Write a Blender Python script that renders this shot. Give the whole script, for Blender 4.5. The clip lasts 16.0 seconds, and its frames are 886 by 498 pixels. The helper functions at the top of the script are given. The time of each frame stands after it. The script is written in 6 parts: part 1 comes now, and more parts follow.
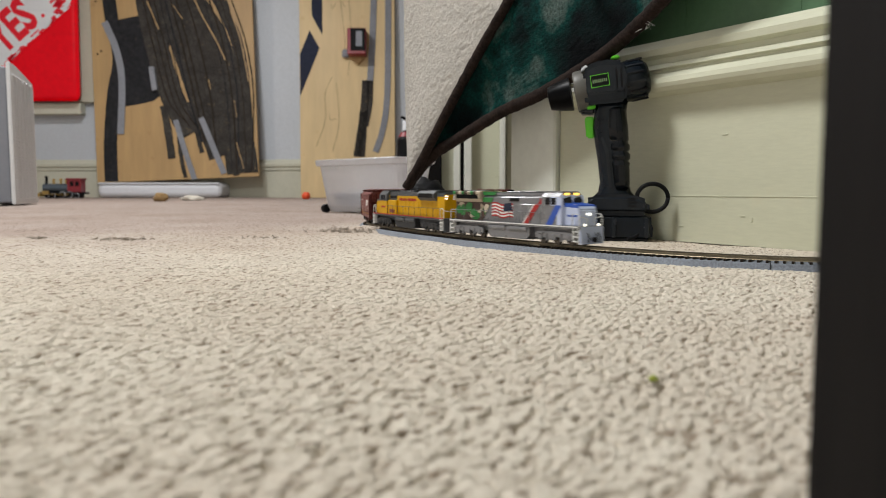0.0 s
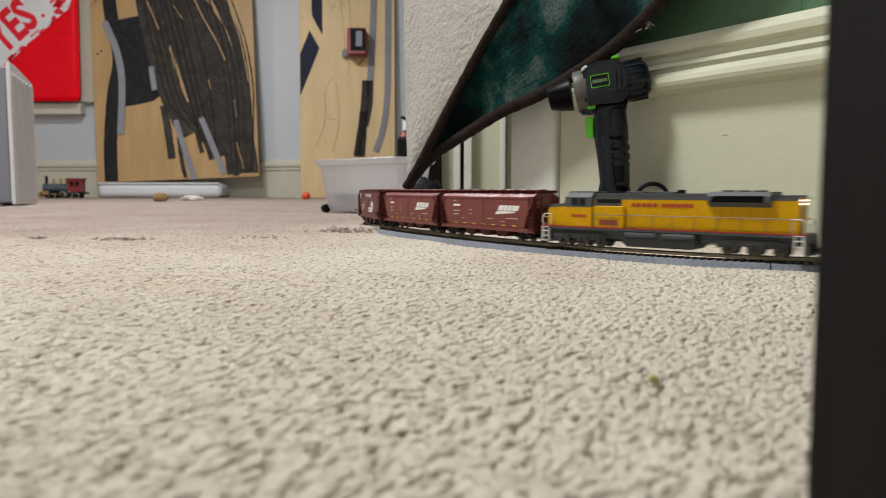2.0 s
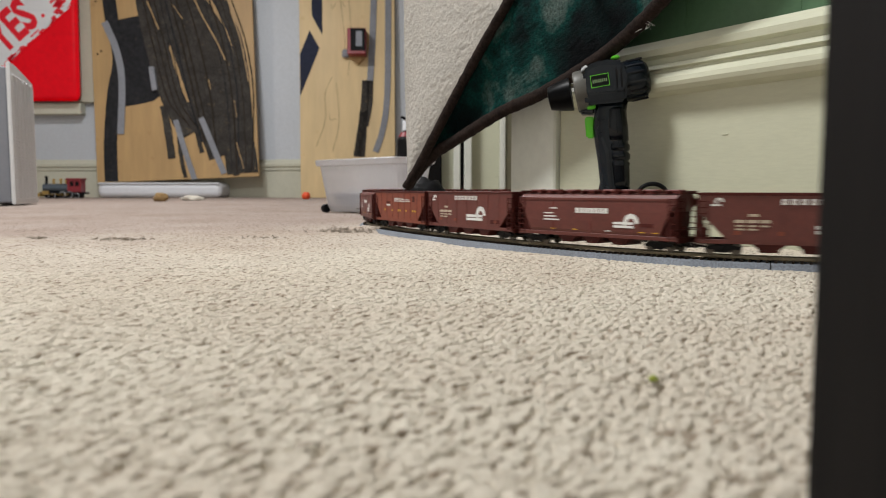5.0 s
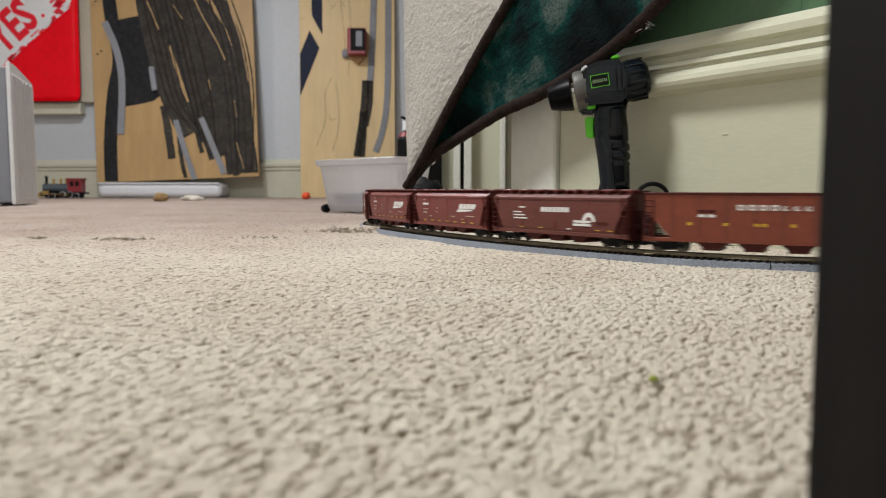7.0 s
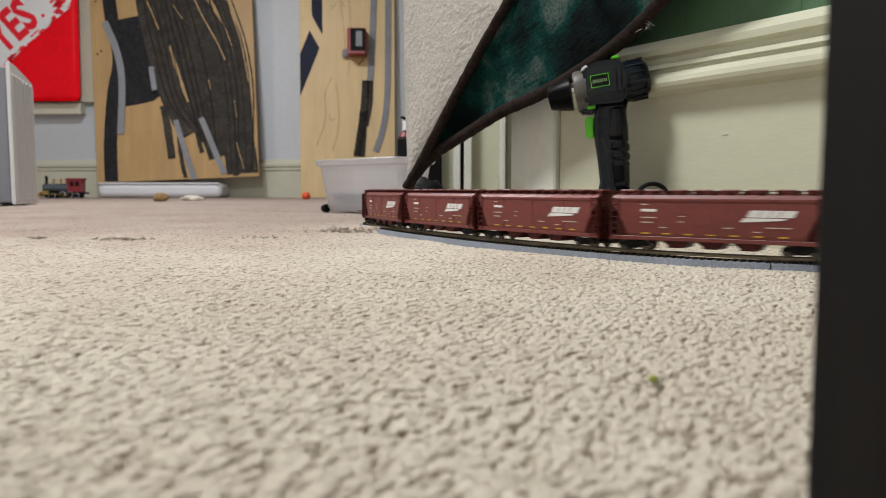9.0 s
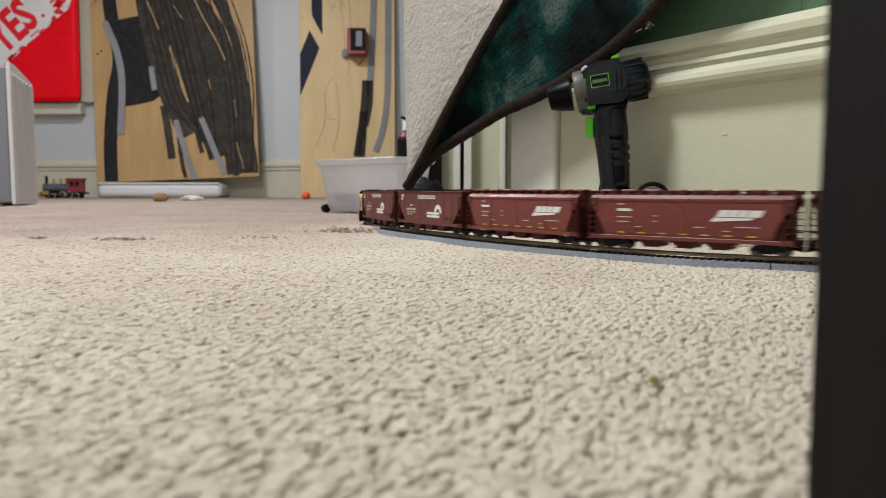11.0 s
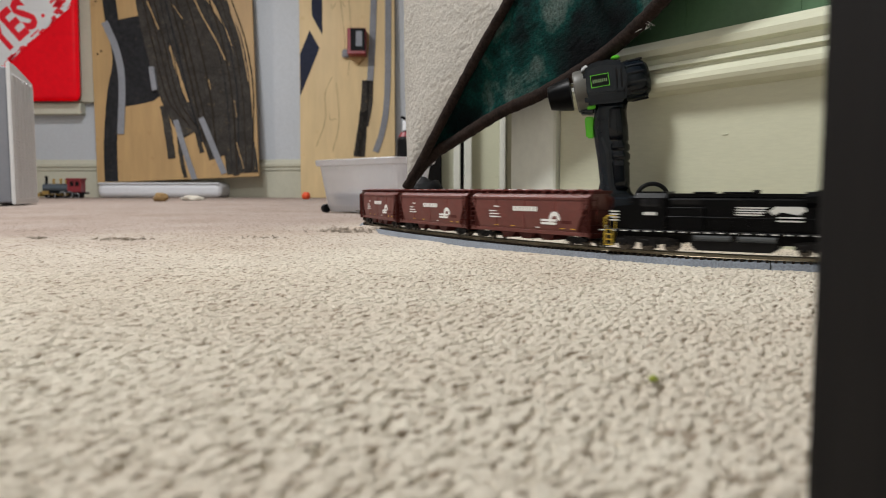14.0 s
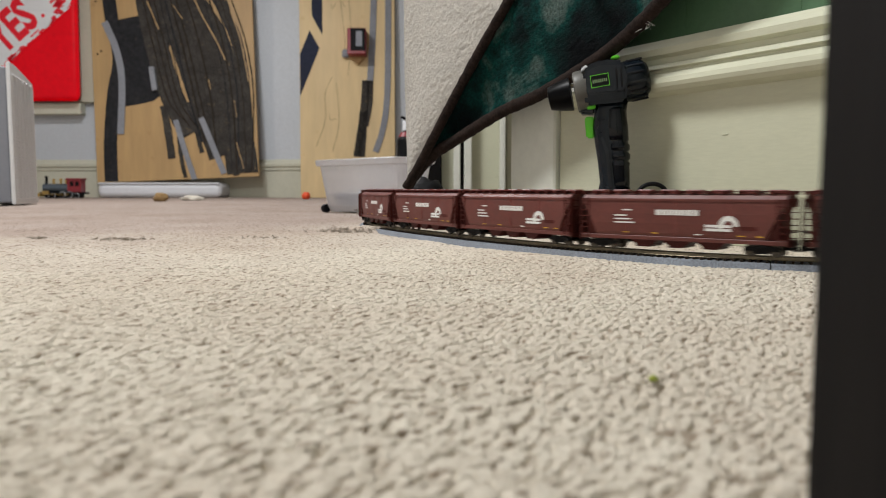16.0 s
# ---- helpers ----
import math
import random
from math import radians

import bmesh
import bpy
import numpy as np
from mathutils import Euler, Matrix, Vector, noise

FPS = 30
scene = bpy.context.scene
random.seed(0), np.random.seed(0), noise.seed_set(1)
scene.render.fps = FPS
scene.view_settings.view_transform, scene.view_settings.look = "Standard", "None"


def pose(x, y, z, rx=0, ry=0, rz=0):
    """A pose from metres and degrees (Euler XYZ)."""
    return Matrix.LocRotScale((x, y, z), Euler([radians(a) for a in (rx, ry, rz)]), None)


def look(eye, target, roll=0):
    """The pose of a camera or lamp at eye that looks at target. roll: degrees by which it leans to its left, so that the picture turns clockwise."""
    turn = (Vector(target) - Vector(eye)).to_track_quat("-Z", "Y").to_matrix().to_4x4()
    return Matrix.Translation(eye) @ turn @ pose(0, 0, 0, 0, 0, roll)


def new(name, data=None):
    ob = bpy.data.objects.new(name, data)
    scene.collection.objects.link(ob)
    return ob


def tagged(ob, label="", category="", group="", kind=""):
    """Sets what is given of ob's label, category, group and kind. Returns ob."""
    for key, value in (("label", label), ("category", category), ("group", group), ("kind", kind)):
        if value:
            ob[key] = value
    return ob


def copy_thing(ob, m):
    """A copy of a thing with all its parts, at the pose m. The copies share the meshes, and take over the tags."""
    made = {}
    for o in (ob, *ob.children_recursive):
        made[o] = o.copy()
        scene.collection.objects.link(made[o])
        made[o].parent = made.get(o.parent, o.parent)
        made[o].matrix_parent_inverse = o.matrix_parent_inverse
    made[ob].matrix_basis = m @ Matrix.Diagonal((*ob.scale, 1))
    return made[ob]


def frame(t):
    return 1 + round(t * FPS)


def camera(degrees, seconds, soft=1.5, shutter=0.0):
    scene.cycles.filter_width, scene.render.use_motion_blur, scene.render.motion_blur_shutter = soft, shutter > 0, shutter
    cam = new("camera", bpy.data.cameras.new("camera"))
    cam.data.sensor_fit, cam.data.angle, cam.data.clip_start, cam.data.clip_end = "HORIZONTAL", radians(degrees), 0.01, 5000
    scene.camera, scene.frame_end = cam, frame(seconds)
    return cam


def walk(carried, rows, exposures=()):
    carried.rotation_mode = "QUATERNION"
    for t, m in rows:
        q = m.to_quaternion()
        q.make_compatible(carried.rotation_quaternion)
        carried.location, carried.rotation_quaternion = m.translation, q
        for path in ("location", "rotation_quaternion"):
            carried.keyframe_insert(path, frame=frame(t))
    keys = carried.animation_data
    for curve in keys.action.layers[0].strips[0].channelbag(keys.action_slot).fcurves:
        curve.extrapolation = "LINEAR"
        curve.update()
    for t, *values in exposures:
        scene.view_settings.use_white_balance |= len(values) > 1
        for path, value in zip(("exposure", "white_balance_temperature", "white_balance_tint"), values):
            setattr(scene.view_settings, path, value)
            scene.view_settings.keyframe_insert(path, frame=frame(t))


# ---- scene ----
# ---- camera ----
cam = camera(62, 16.0, soft=1.0, shutter=0.5)
EYE = pose(0, 0, 0.067, 90 - 4.667, 0, 0)
cam.data.dof.use_dof, cam.data.dof.focus_distance, cam.data.dof.aperture_fstop = True, 0.72, 12.0
walk(cam, [(0.0, EYE), (16.0, EYE)])

# ---- light ----
world = bpy.data.worlds.new("world")
scene.world = world
world.use_nodes = True
world.node_tree.nodes["Background"].inputs[0].default_value = (0.8, 0.85, 1.0, 1)
world.node_tree.nodes["Background"].inputs[1].default_value = 0.02


def area_lamp(name, eye, target, size, watts, colour):
    lamp = bpy.data.lights.new(name, "AREA")
    lamp.shape, lamp.size, lamp.energy, lamp.color = "DISK", size, watts, colour
    ob = new(name, lamp)
    ob.matrix_world = look(eye, target)
    return ob


area_lamp("ceiling_lamp_light", (-0.98, 0.67, 2.38), (-0.98, 0.67, 0), 0.6, 75, (0.975, 0.985, 0.99))
# unseen fill lamp, added to brighten the far end
area_lamp("hall_lamp_light", (-1.6, 3.4, 2.38), (-1.6, 3.4, 0), 0.4, 55, (0.975, 0.985, 1.0))
scene.view_settings.exposure = 0.0


# ---- materials ----
def ramp(nt, fac, stops):
    n = nt.nodes.new("ShaderNodeValToRGB")
    el = n.color_ramp.elements
    while len(el) < len(stops):
        el.new(0.5)
    for e, (p, c) in zip(el, stops):
        e.position, e.color = p, (*c, 1)
    nt.links.new(fac, n.inputs[0])
    return n.outputs[0]


def noise_tex(nt, scale, detail=4, rough=0.55, squash=(1, 1, 1), seed=0.0, turn=0.0):
    co = nt.nodes.new("ShaderNodeTexCoord")
    mp = nt.nodes.new("ShaderNodeMapping")
    mp.inputs["Scale"].default_value = squash
    mp.inputs["Location"].default_value = (seed, seed * 1.7, 0)
    n = nt.nodes.new("ShaderNodeTexNoise")
    n.inputs["Scale"].default_value, n.inputs["Detail"].default_value, n.inputs["Roughness"].default_value = scale, detail, rough
    first = mp
    if turn:
        first = nt.nodes.new("ShaderNodeMapping")
        first.inputs["Rotation"].default_value = (0, 0, radians(-turn))
        nt.links.new(first.outputs[0], mp.inputs[0])
    nt.links.new(co.outputs["Object"], first.inputs[0])
    nt.links.new(mp.outputs[0], n.inputs["Vector"])
    return n.outputs["Fac"]


def mix(nt, fac, a, b, mode="MIX"):
    n = nt.nodes.new("ShaderNodeMix")
    n.data_type, n.blend_type = "RGBA", mode
    for sock, v in ((n.inputs[0], fac), (n.inputs[6], a), (n.inputs[7], b)):
        if isinstance(v, tuple):
            sock.default_value = (*v, 1)
        elif isinstance(v, float):
            sock.default_value = v
        else:
            nt.links.new(v, sock)
    return n.outputs[2]


def paint(name, colour, rough=0.5, metal=0.0, vary=0.12, grain=40.0, big=4.0, bump=0.15, depth=0.001, squash=(1, 1, 1), worn=None, emit=0.0, spec=0.5):
    """A painted or moulded surface: colour drifts at two scales, fine relief, and worn spots where asked."""
    m = bpy.data.materials.new(name)
    m.use_nodes = True
    nt = m.node_tree
    b = nt.nodes["Principled BSDF"]
    lo = tuple(c * (1 - vary) for c in colour)
    hi = tuple(min(1, c * (1 + vary)) for c in colour)
    fine = noise_tex(nt, grain, 5, 0.6, squash)
    wide = noise_tex(nt, big, 3, 0.5, squash, 3.1)
    c1 = ramp(nt, fine, [(0.3, lo), (0.7, hi)])
    c2 = ramp(nt, wide, [(0.35, tuple(1 - vary * 0.8 for _ in range(3))), (0.65, (1, 1, 1))])
    col = mix(nt, 1.0, c1, c2, "MULTIPLY")
    if worn:
        spots = ramp(nt, noise_tex(nt, big * 2.3, 6, 0.7, (1, 1, 1), 9.2), [(0.6, (0, 0, 0)), (0.72, (1, 1, 1))])
        col = mix(nt, spots, col, worn)
    nt.links.new(col, b.inputs["Base Color"])
    r = ramp(nt, wide, [(0.3, (max(0, rough - 0.08),) * 3), (0.7, (min(1, rough + 0.08),) * 3)])
    nt.links.new(r, b.inputs["Roughness"])
    b.inputs["Metallic"].default_value = metal
    b.inputs["Specular IOR Level"].default_value = spec
    if bump:
        bp = nt.nodes.new("ShaderNodeBump")
        bp.inputs["Strength"].default_value, bp.inputs["Distance"].default_value = bump, depth
        nt.links.new(fine, bp.inputs["Height"])
        nt.links.new(bp.outputs[0], b.inputs["Normal"])
    if emit:
        b.inputs["Emission Color"].default_value = (*colour, 1)
        b.inputs["Emission Strength"].default_value = emit
    return m


M = {}
M["cream"] = paint("cream_paint", (0.56, 0.562, 0.425), 0.35, vary=0.04, grain=60, big=3, bump=0.12, squash=(1, 1, 6), worn=(0.57, 0.55, 0.41))
M["creamlight"] = paint("pale_cream_paint", (0.7, 0.71, 0.64), 0.35, vary=0.05, grain=50, big=5, bump=0.25)
M["greenwall"] = paint("green_wall_paint", (0.07, 0.15, 0.075), 0.5, vary=0.1, grain=90, big=3, bump=0.25)
M["greywall"] = paint("grey_wall_paint", (0.55, 0.58, 0.62), 0.55, vary=0.05, grain=60, big=2)
M["white"] = paint("white_paint", (0.8, 0.8, 0.78), 0.5, vary=0.03, grain=60, big=2)
# wood of the table leg; also the shade strips behind the door casing
M["darkwood"] = paint("dark_brown_wood_and_shade", (0.0048, 0.0037, 0.0035), 0.75, vary=0.25, grain=50, big=9, squash=(6, 6, 0.5), spec=0.15)
M["ply"] = paint("plywood", (0.5, 0.32, 0.14), 0.6, vary=0.12, grain=14, big=3, squash=(1, 1, 0.15), worn=(0.36, 0.21, 0.085))
M["plypale"] = paint("pale_plywood", (0.72, 0.54, 0.29), 0.6, vary=0.09, grain=14, big=3, squash=(1, 1, 0.15), worn=(0.6, 0.43, 0.2))
M["foam"] = paint("grey_foam", (0.2, 0.22, 0.255), 0.9, vary=0.3, grain=520, big=20, bump=0.4, depth=0.0006)
M["rail"] = paint("weathered_rail", (0.3, 0.25, 0.17), 0.4, 0.7, vary=0.15, grain=200, big=20)
M["baseboard2"] = paint("far_cream_paint", (0.58, 0.57, 0.46), 0.4, vary=0.04)
M["blackpaint"] = paint("matt_black_paint", (0.028, 0.028, 0.031), 0.85, vary=0.35, grain=30, big=8, bump=0.4, worn=(0.07, 0.06, 0.05), spec=0.15)
M["ballast"] = paint("glued_dark_ballast", (0.062, 0.056, 0.05), 0.9, vary=0.5, grain=120, big=12, bump=0.8, depth=0.003, worn=(0.17, 0.12, 0.07), spec=0.15)
M["greyfoam"] = paint("old_grey_foam", (0.27, 0.28, 0.31), 0.9, vary=0.15, grain=80, big=10)
M["navy"] = paint("dark_navy_foam", (0.03, 0.035, 0.06), 0.8, vary=0.2, spec=0.15)
M["pencil"] = paint("pencil_line", (0.25, 0.17, 0.08), 0.8, vary=0.2)
M["redplastic"] = paint("red_plastic", (0.95, 0.002, 0.014), 0.5, vary=0.08, grain=30, big=3, bump=0.1, spec=0.15)
M["signwhite"] = paint("corrugated_white_plastic", (0.84, 0.85, 0.87), 0.4, vary=0.04, grain=30, big=6, bump=0.2, squash=(0.2, 1, 12))
M["signred"] = paint("printed_red", (0.92, 0.004, 0.025), 0.5, vary=0.1)
M["whiteplastic"] = paint("white_plastic", (0.78, 0.8, 0.84), 0.4, vary=0.03)
M["greyplastic"] = paint("grey_plastic", (0.22, 0.23, 0.26), 0.5, vary=0.05, grain=90)
M["grille"] = paint("white_grille_plastic", (0.72, 0.72, 0.72), 0.45, vary=0.04, grain=90)
M["black"] = paint("black_plastic", (0.007, 0.007, 0.008), 0.5, vary=0.2, spec=0.12)
M["drillbody"] = paint("charcoal_plastic", (0.006, 0.0095, 0.0145), 0.17, vary=0.2, grain=120, big=20, bump=0.04, depth=0.0003, spec=0.28)
M["drillgrey"] = paint("dark_grey_plastic", (0.013, 0.0165, 0.0215), 0.22, vary=0.15, grain=120, big=20, bump=0.1, depth=0.0004, spec=0.3)
M["rubber"] = paint("black_rubber_grip", (0.004, 0.006, 0.009), 0.17, vary=0.2, grain=200, big=30, bump=0.08, depth=0.0003, spec=0.32)
M["collar"] = paint("warm_grey_plastic", (0.1, 0.096, 0.085), 0.4, vary=0.08)
M["lime"] = paint("lime_green_plastic", (0.12, 0.62, 0.02), 0.4, vary=0.06)
M["textwhite"] = paint("white_print", (0.75, 0.75, 0.73), 0.5, vary=0.05)
M["sherpa"] = paint("cream_sherpa_fleece", (0.44, 0.415, 0.375), 0.95, vary=0.14, grain=260, big=40, bump=0.8, depth=0.003)
M["binding"] = paint("dark_brown_binding", (0.025, 0.0165, 0.0138), 0.95, vary=0.45, grain=260, big=60, bump=0.9, depth=0.0015, spec=0.15)
M["brass"] = paint("brass", (0.6, 0.42, 0.15), 0.3, 0.9, vary=0.1)
M["maroon"] = paint("maroon_paint", (0.25, 0.02, 0.03), 0.35, vary=0.1)
M["steelblue"] = paint("blue_grey_metal", (0.12, 0.15, 0.18), 0.35, 0.6, vary=0.1)
M["olive"] = paint("olive_crumb", (0.3, 0.34, 0.05), 0.8, vary=0.15)
M["badgetext"] = paint("dull_green_print", (0.2, 0.3, 0.15), 0.5, vary=0.1)
M["palesilver"] = paint("pale_silver_paint", (0.2, 0.2, 0.21), 0.3, 0.25, vary=0.08, grain=250, big=40, bump=0.05, depth=0.0003)
M["lint"] = paint("grey_brown_lint", (0.38, 0.325, 0.27), 1.0, vary=0.3, grain=300)
M["tan"] = paint("tan_sponge", (0.3, 0.19, 0.08), 0.95, vary=0.3, grain=120, bump=0.8, depth=0.003)
M["orange"] = paint("orange_red_foam", (0.75, 0.08, 0.02), 0.6, vary=0.1)
M["cloth"] = paint("pale_cloth", (0.6, 0.55, 0.47), 0.95, vary=0.1)


PILE = 48.0     # the way the carpet's loops lie, in degrees


def carpet_material():
    m = bpy.data.materials.new("beige_carpet")
    m.use_nodes = True
    nt = m.node_tree
    b = nt.nodes["Principled BSDF"]
    yarn = ramp(nt, noise_tex(nt, 420, 5, 0.7), [(0.3, (0.56, 0.49, 0.40)), (0.55, (0.69, 0.625, 0.525)), (0.75, (0.77, 0.715, 0.615))])
    # dark flecks: heathered yarn, and the shaded gaps between loops put in as colour
    heather_gaps = ramp(nt, noise_tex(nt, 240, 3, 0.5, (0.55, 1, 1), 2.0, PILE), [(0.35, (0.34, 0.27, 0.22)), (0.44, (1, 1, 1))])
    tread = ramp(nt, noise_tex(nt, 3.5, 4, 0.6, (1, 1, 1), 5.0), [(0.35, (0.86, 0.82, 0.8)), (0.6, (1, 1, 1))])
    # a trodden, slightly pinkish lane where people cross towards the hall, with an uneven border, painted darker to dim
    # the lamp's pool
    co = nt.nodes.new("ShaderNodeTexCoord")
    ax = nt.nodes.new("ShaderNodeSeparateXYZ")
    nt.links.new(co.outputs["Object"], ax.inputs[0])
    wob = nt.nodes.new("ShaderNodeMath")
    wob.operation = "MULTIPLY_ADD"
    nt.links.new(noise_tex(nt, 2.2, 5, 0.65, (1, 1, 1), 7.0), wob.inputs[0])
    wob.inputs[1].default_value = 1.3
    # slants left to paint down the floor that the lamp over-brightens
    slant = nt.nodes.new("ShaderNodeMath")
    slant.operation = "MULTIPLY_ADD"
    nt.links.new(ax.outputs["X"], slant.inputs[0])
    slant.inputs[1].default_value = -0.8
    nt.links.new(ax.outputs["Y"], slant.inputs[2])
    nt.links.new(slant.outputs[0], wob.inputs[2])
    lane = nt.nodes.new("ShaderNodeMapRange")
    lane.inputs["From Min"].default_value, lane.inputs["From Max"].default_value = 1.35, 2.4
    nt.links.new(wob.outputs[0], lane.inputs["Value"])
    trodden_dimmed = ramp(nt, lane.outputs[0], [(0.0, (1, 1, 1)), (1.0, (0.6, 0.55, 0.575))])
    tread = mix(nt, 1.0, tread, trodden_dimmed, "MULTIPLY")
    col = mix(nt, 1.0, mix(nt, 0.75, yarn, heather_gaps, "MULTIPLY"), tread, "MULTIPLY")
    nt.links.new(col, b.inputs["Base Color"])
    b.inputs["Roughness"].default_value = 0.95
    b.inputs["Specular IOR Level"].default_value = 0.05
    bp = nt.nodes.new("ShaderNodeBump")
    bp.inputs["Strength"].default_value, bp.inputs["Distance"].default_value = 0.7, 0.002
    nt.links.new(noise_tex(nt, 700, 5, 0.7), bp.inputs["Height"])
    nt.links.new(bp.outputs[0], b.inputs["Normal"])
    return m


def tub_material():
    m = bpy.data.materials.new("frosted_clear_plastic")
    m.use_nodes = True
    nt = m.node_tree
    b = nt.nodes["Principled BSDF"]
    nt.links.new(ramp(nt, noise_tex(nt, 9, 4), [(0.3, (0.88, 0.88, 0.9)), (0.7, (0.95, 0.95, 0.97))]), b.inputs["Base Color"])
    b.inputs["Roughness"].default_value = 0.35
    b.inputs["Transmission Weight"].default_value = 0.86
    b.inputs["IOR"].default_value = 1.3
    b.inputs["Specular IOR Level"].default_value = 0.3
    return m


def print_material():
    """Deep green printed plush with dark and pale cloudy patches."""
    m = bpy.data.materials.new("green_printed_plush")
    m.use_nodes = True
    nt = m.node_tree
    b = nt.nodes["Principled BSDF"]
    clouds = noise_tex(nt, 11, 4, 0.55, (1, 1, 1), 1.3)
    co = nt.nodes.new("ShaderNodeTexCoord")
    # two pale clouds of the printed picture
    for spot, reach, gain in (((0.168, 1.07, 0.335), 0.075, 0.2), ((0.1, 1.14, 0.27), 0.085, 0.09)):
        far = nt.nodes.new("ShaderNodeVectorMath")
        far.operation = "DISTANCE"
        far.inputs[1].default_value = spot
        nt.links.new(co.outputs["Object"], far.inputs[0])
        fade = nt.nodes.new("ShaderNodeMapRange")
        fade.inputs["From Max"].default_value = reach
        fade.inputs["To Min"].default_value, fade.inputs["To Max"].default_value = gain, 0.0
        nt.links.new(far.outputs["Value"], fade.inputs["Value"])
        both = nt.nodes.new("ShaderNodeMath")
        nt.links.new(clouds, both.inputs[0])
        nt.links.new(fade.outputs[0], both.inputs[1])
        clouds = both.outputs[0]
    base = ramp(nt, clouds, [(0.38, (0.0006, 0.002, 0.0035)), (0.49, (0.0008, 0.013, 0.013)), (0.59, (0.0018, 0.052, 0.045)), (0.69, (0.1, 0.14, 0.125))])
    fleck = ramp(nt, noise_tex(nt, 260, 5, 0.75), [(0.35, (0.25, 0.3, 0.3)), (0.62, (1, 1, 1))])
    nt.links.new(mix(nt, 1.0, base, fleck, "MULTIPLY"), b.inputs["Base Color"])
    b.inputs["Roughness"].default_value = 0.9
    b.inputs["Specular IOR Level"].default_value = 0.15
    bp = nt.nodes.new("ShaderNodeBump")
    bp.inputs["Strength"].default_value, bp.inputs["Distance"].default_value = 0.8, 0.003
    nt.links.new(noise_tex(nt, 350, 5, 0.7), bp.inputs["Height"])
    nt.links.new(bp.outputs[0], b.inputs["Normal"])
    return m


M["carpet"], M["tub"], M["print"] = carpet_material(), tub_material(), print_material()
M["sleeper"] = paint("dark_brown_sleeper_plastic", (0.03, 0.022, 0.016), 0.7, vary=0.3, grain=300, spec=0.15)
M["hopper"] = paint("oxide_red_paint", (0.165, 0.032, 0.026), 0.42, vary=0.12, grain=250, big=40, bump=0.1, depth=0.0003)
# dark oxide tone of fittings; on slope sheets and end fills it paints shade
M["hopperdark"] = paint("dark_oxide_and_shade", (0.075, 0.016, 0.013), 0.5, vary=0.15, grain=250, big=40, bump=0.1, depth=0.0003, spec=0.15)
M["conrail"] = paint("brown_red_paint", (0.122, 0.028, 0.021), 0.5, vary=0.12, grain=250, big=40, bump=0.1, depth=0.0003)
M["orangebrown"] = paint("orange_brown_paint", (0.21, 0.042, 0.018), 0.5, vary=0.12, grain=250, big=40, bump=0.1, depth=0.0003)
M["running"] = paint("black_running_gear", (0.009, 0.008, 0.008), 0.65, vary=0.3, grain=400, big=60, spec=0.15)
M["wheel"] = paint("dark_wheel_steel", (0.1, 0.085, 0.07), 0.35, 0.8, vary=0.2, grain=300)
M["yellowmark"] = paint("yellow_reflector", (0.6, 0.34, 0.02), 0.4, vary=0.1)
M["upyellow"] = paint("bright_yellow_paint", (0.58, 0.31, 0.002), 0.35, vary=0.08, grain=250, big=40, bump=0.05, depth=0.0003, spec=0.15)
M["upgrey"] = paint("harbour_grey_paint", (0.075, 0.08, 0.085), 0.4, vary=0.1, grain=250, big=40, bump=0.05, depth=0.0003, spec=0.3)
M["upred"] = paint("red_stripe_paint", (0.36, 0.012, 0.01), 0.4, vary=0.1)
M["nsblack"] = paint("gloss_black_paint", (0.0022, 0.0022, 0.0027), 0.35, vary=0.2, grain=250, big=40, bump=0.05, depth=0.0003, spec=0.08)
M["silvergrey"] = paint("silver_grey_paint", (0.19, 0.19, 0.2), 0.35, 0.1, vary=0.08, grain=250, big=40, bump=0.05, depth=0.0003)
M["noseblue"] = paint("pale_blue_white_paint", (0.5, 0.56, 0.74), 0.35, vary=0.05)
M["stripeblue"] = paint("blue_stripe_paint", (0.02, 0.08, 0.42), 0.35, vary=0.08)
M["camogreen"] = paint("camouflage_green", (0.02, 0.17, 0.035), 0.5, vary=0.12)
M["camobrown"] = paint("camouflage_brown", (0.055, 0.028, 0.02), 0.5, vary=0.12)
M["camotan"] = paint("camouflage_tan", (0.5, 0.42, 0.32), 0.5, vary=0.1)
M["glassdark"] = paint("dark_cab_glass", (0.01, 0.01, 0.012), 0.08, vary=0.1, bump=0, spec=0.3)
M["lampwhite"] = paint("lit_headlight", (1.0, 0.95, 0.8), 0.3, vary=0.02, bump=0, emit=2.2)
M["lampwarm"] = paint("lit_number_board", (1.0, 0.6, 0.12), 0.3, vary=0.02, bump=0, emit=1.8)
M["railyellow"] = paint("yellow_handrail", (0.6, 0.4, 0.03), 0.4, vary=0.1)
M["railwhite"] = paint("white_handrail", (0.7, 0.7, 0.68), 0.4, vary=0.1)
M["truckgrey"] = paint("dusty_grey_running_gear", (0.035, 0.035, 0.036), 0.6, vary=0.3, grain=400, big=60, spec=0.3)


# ---- mesh helpers ----
def mesh_of(name, bm, mat, smooth=False):
    me = bpy.data.meshes.new(name)
    bm.to_mesh(me)
    bm.free()
    for k in mat if isinstance(mat, (list, tuple)) else [mat]:
        me.materials.append(M[k] if isinstance(k, str) else k)
    if smooth:
        for f in me.polygons:
            f.use_smooth = True
    return me


def part(name, bm, mat, parent=None, label="", smooth=False, at=None):
    ob = new(name, mesh_of(name, bm, mat, smooth))
    if parent is not None:
        ob.parent = parent
    if at is not None:
        ob.matrix_basis = at
    return tagged(ob, label)


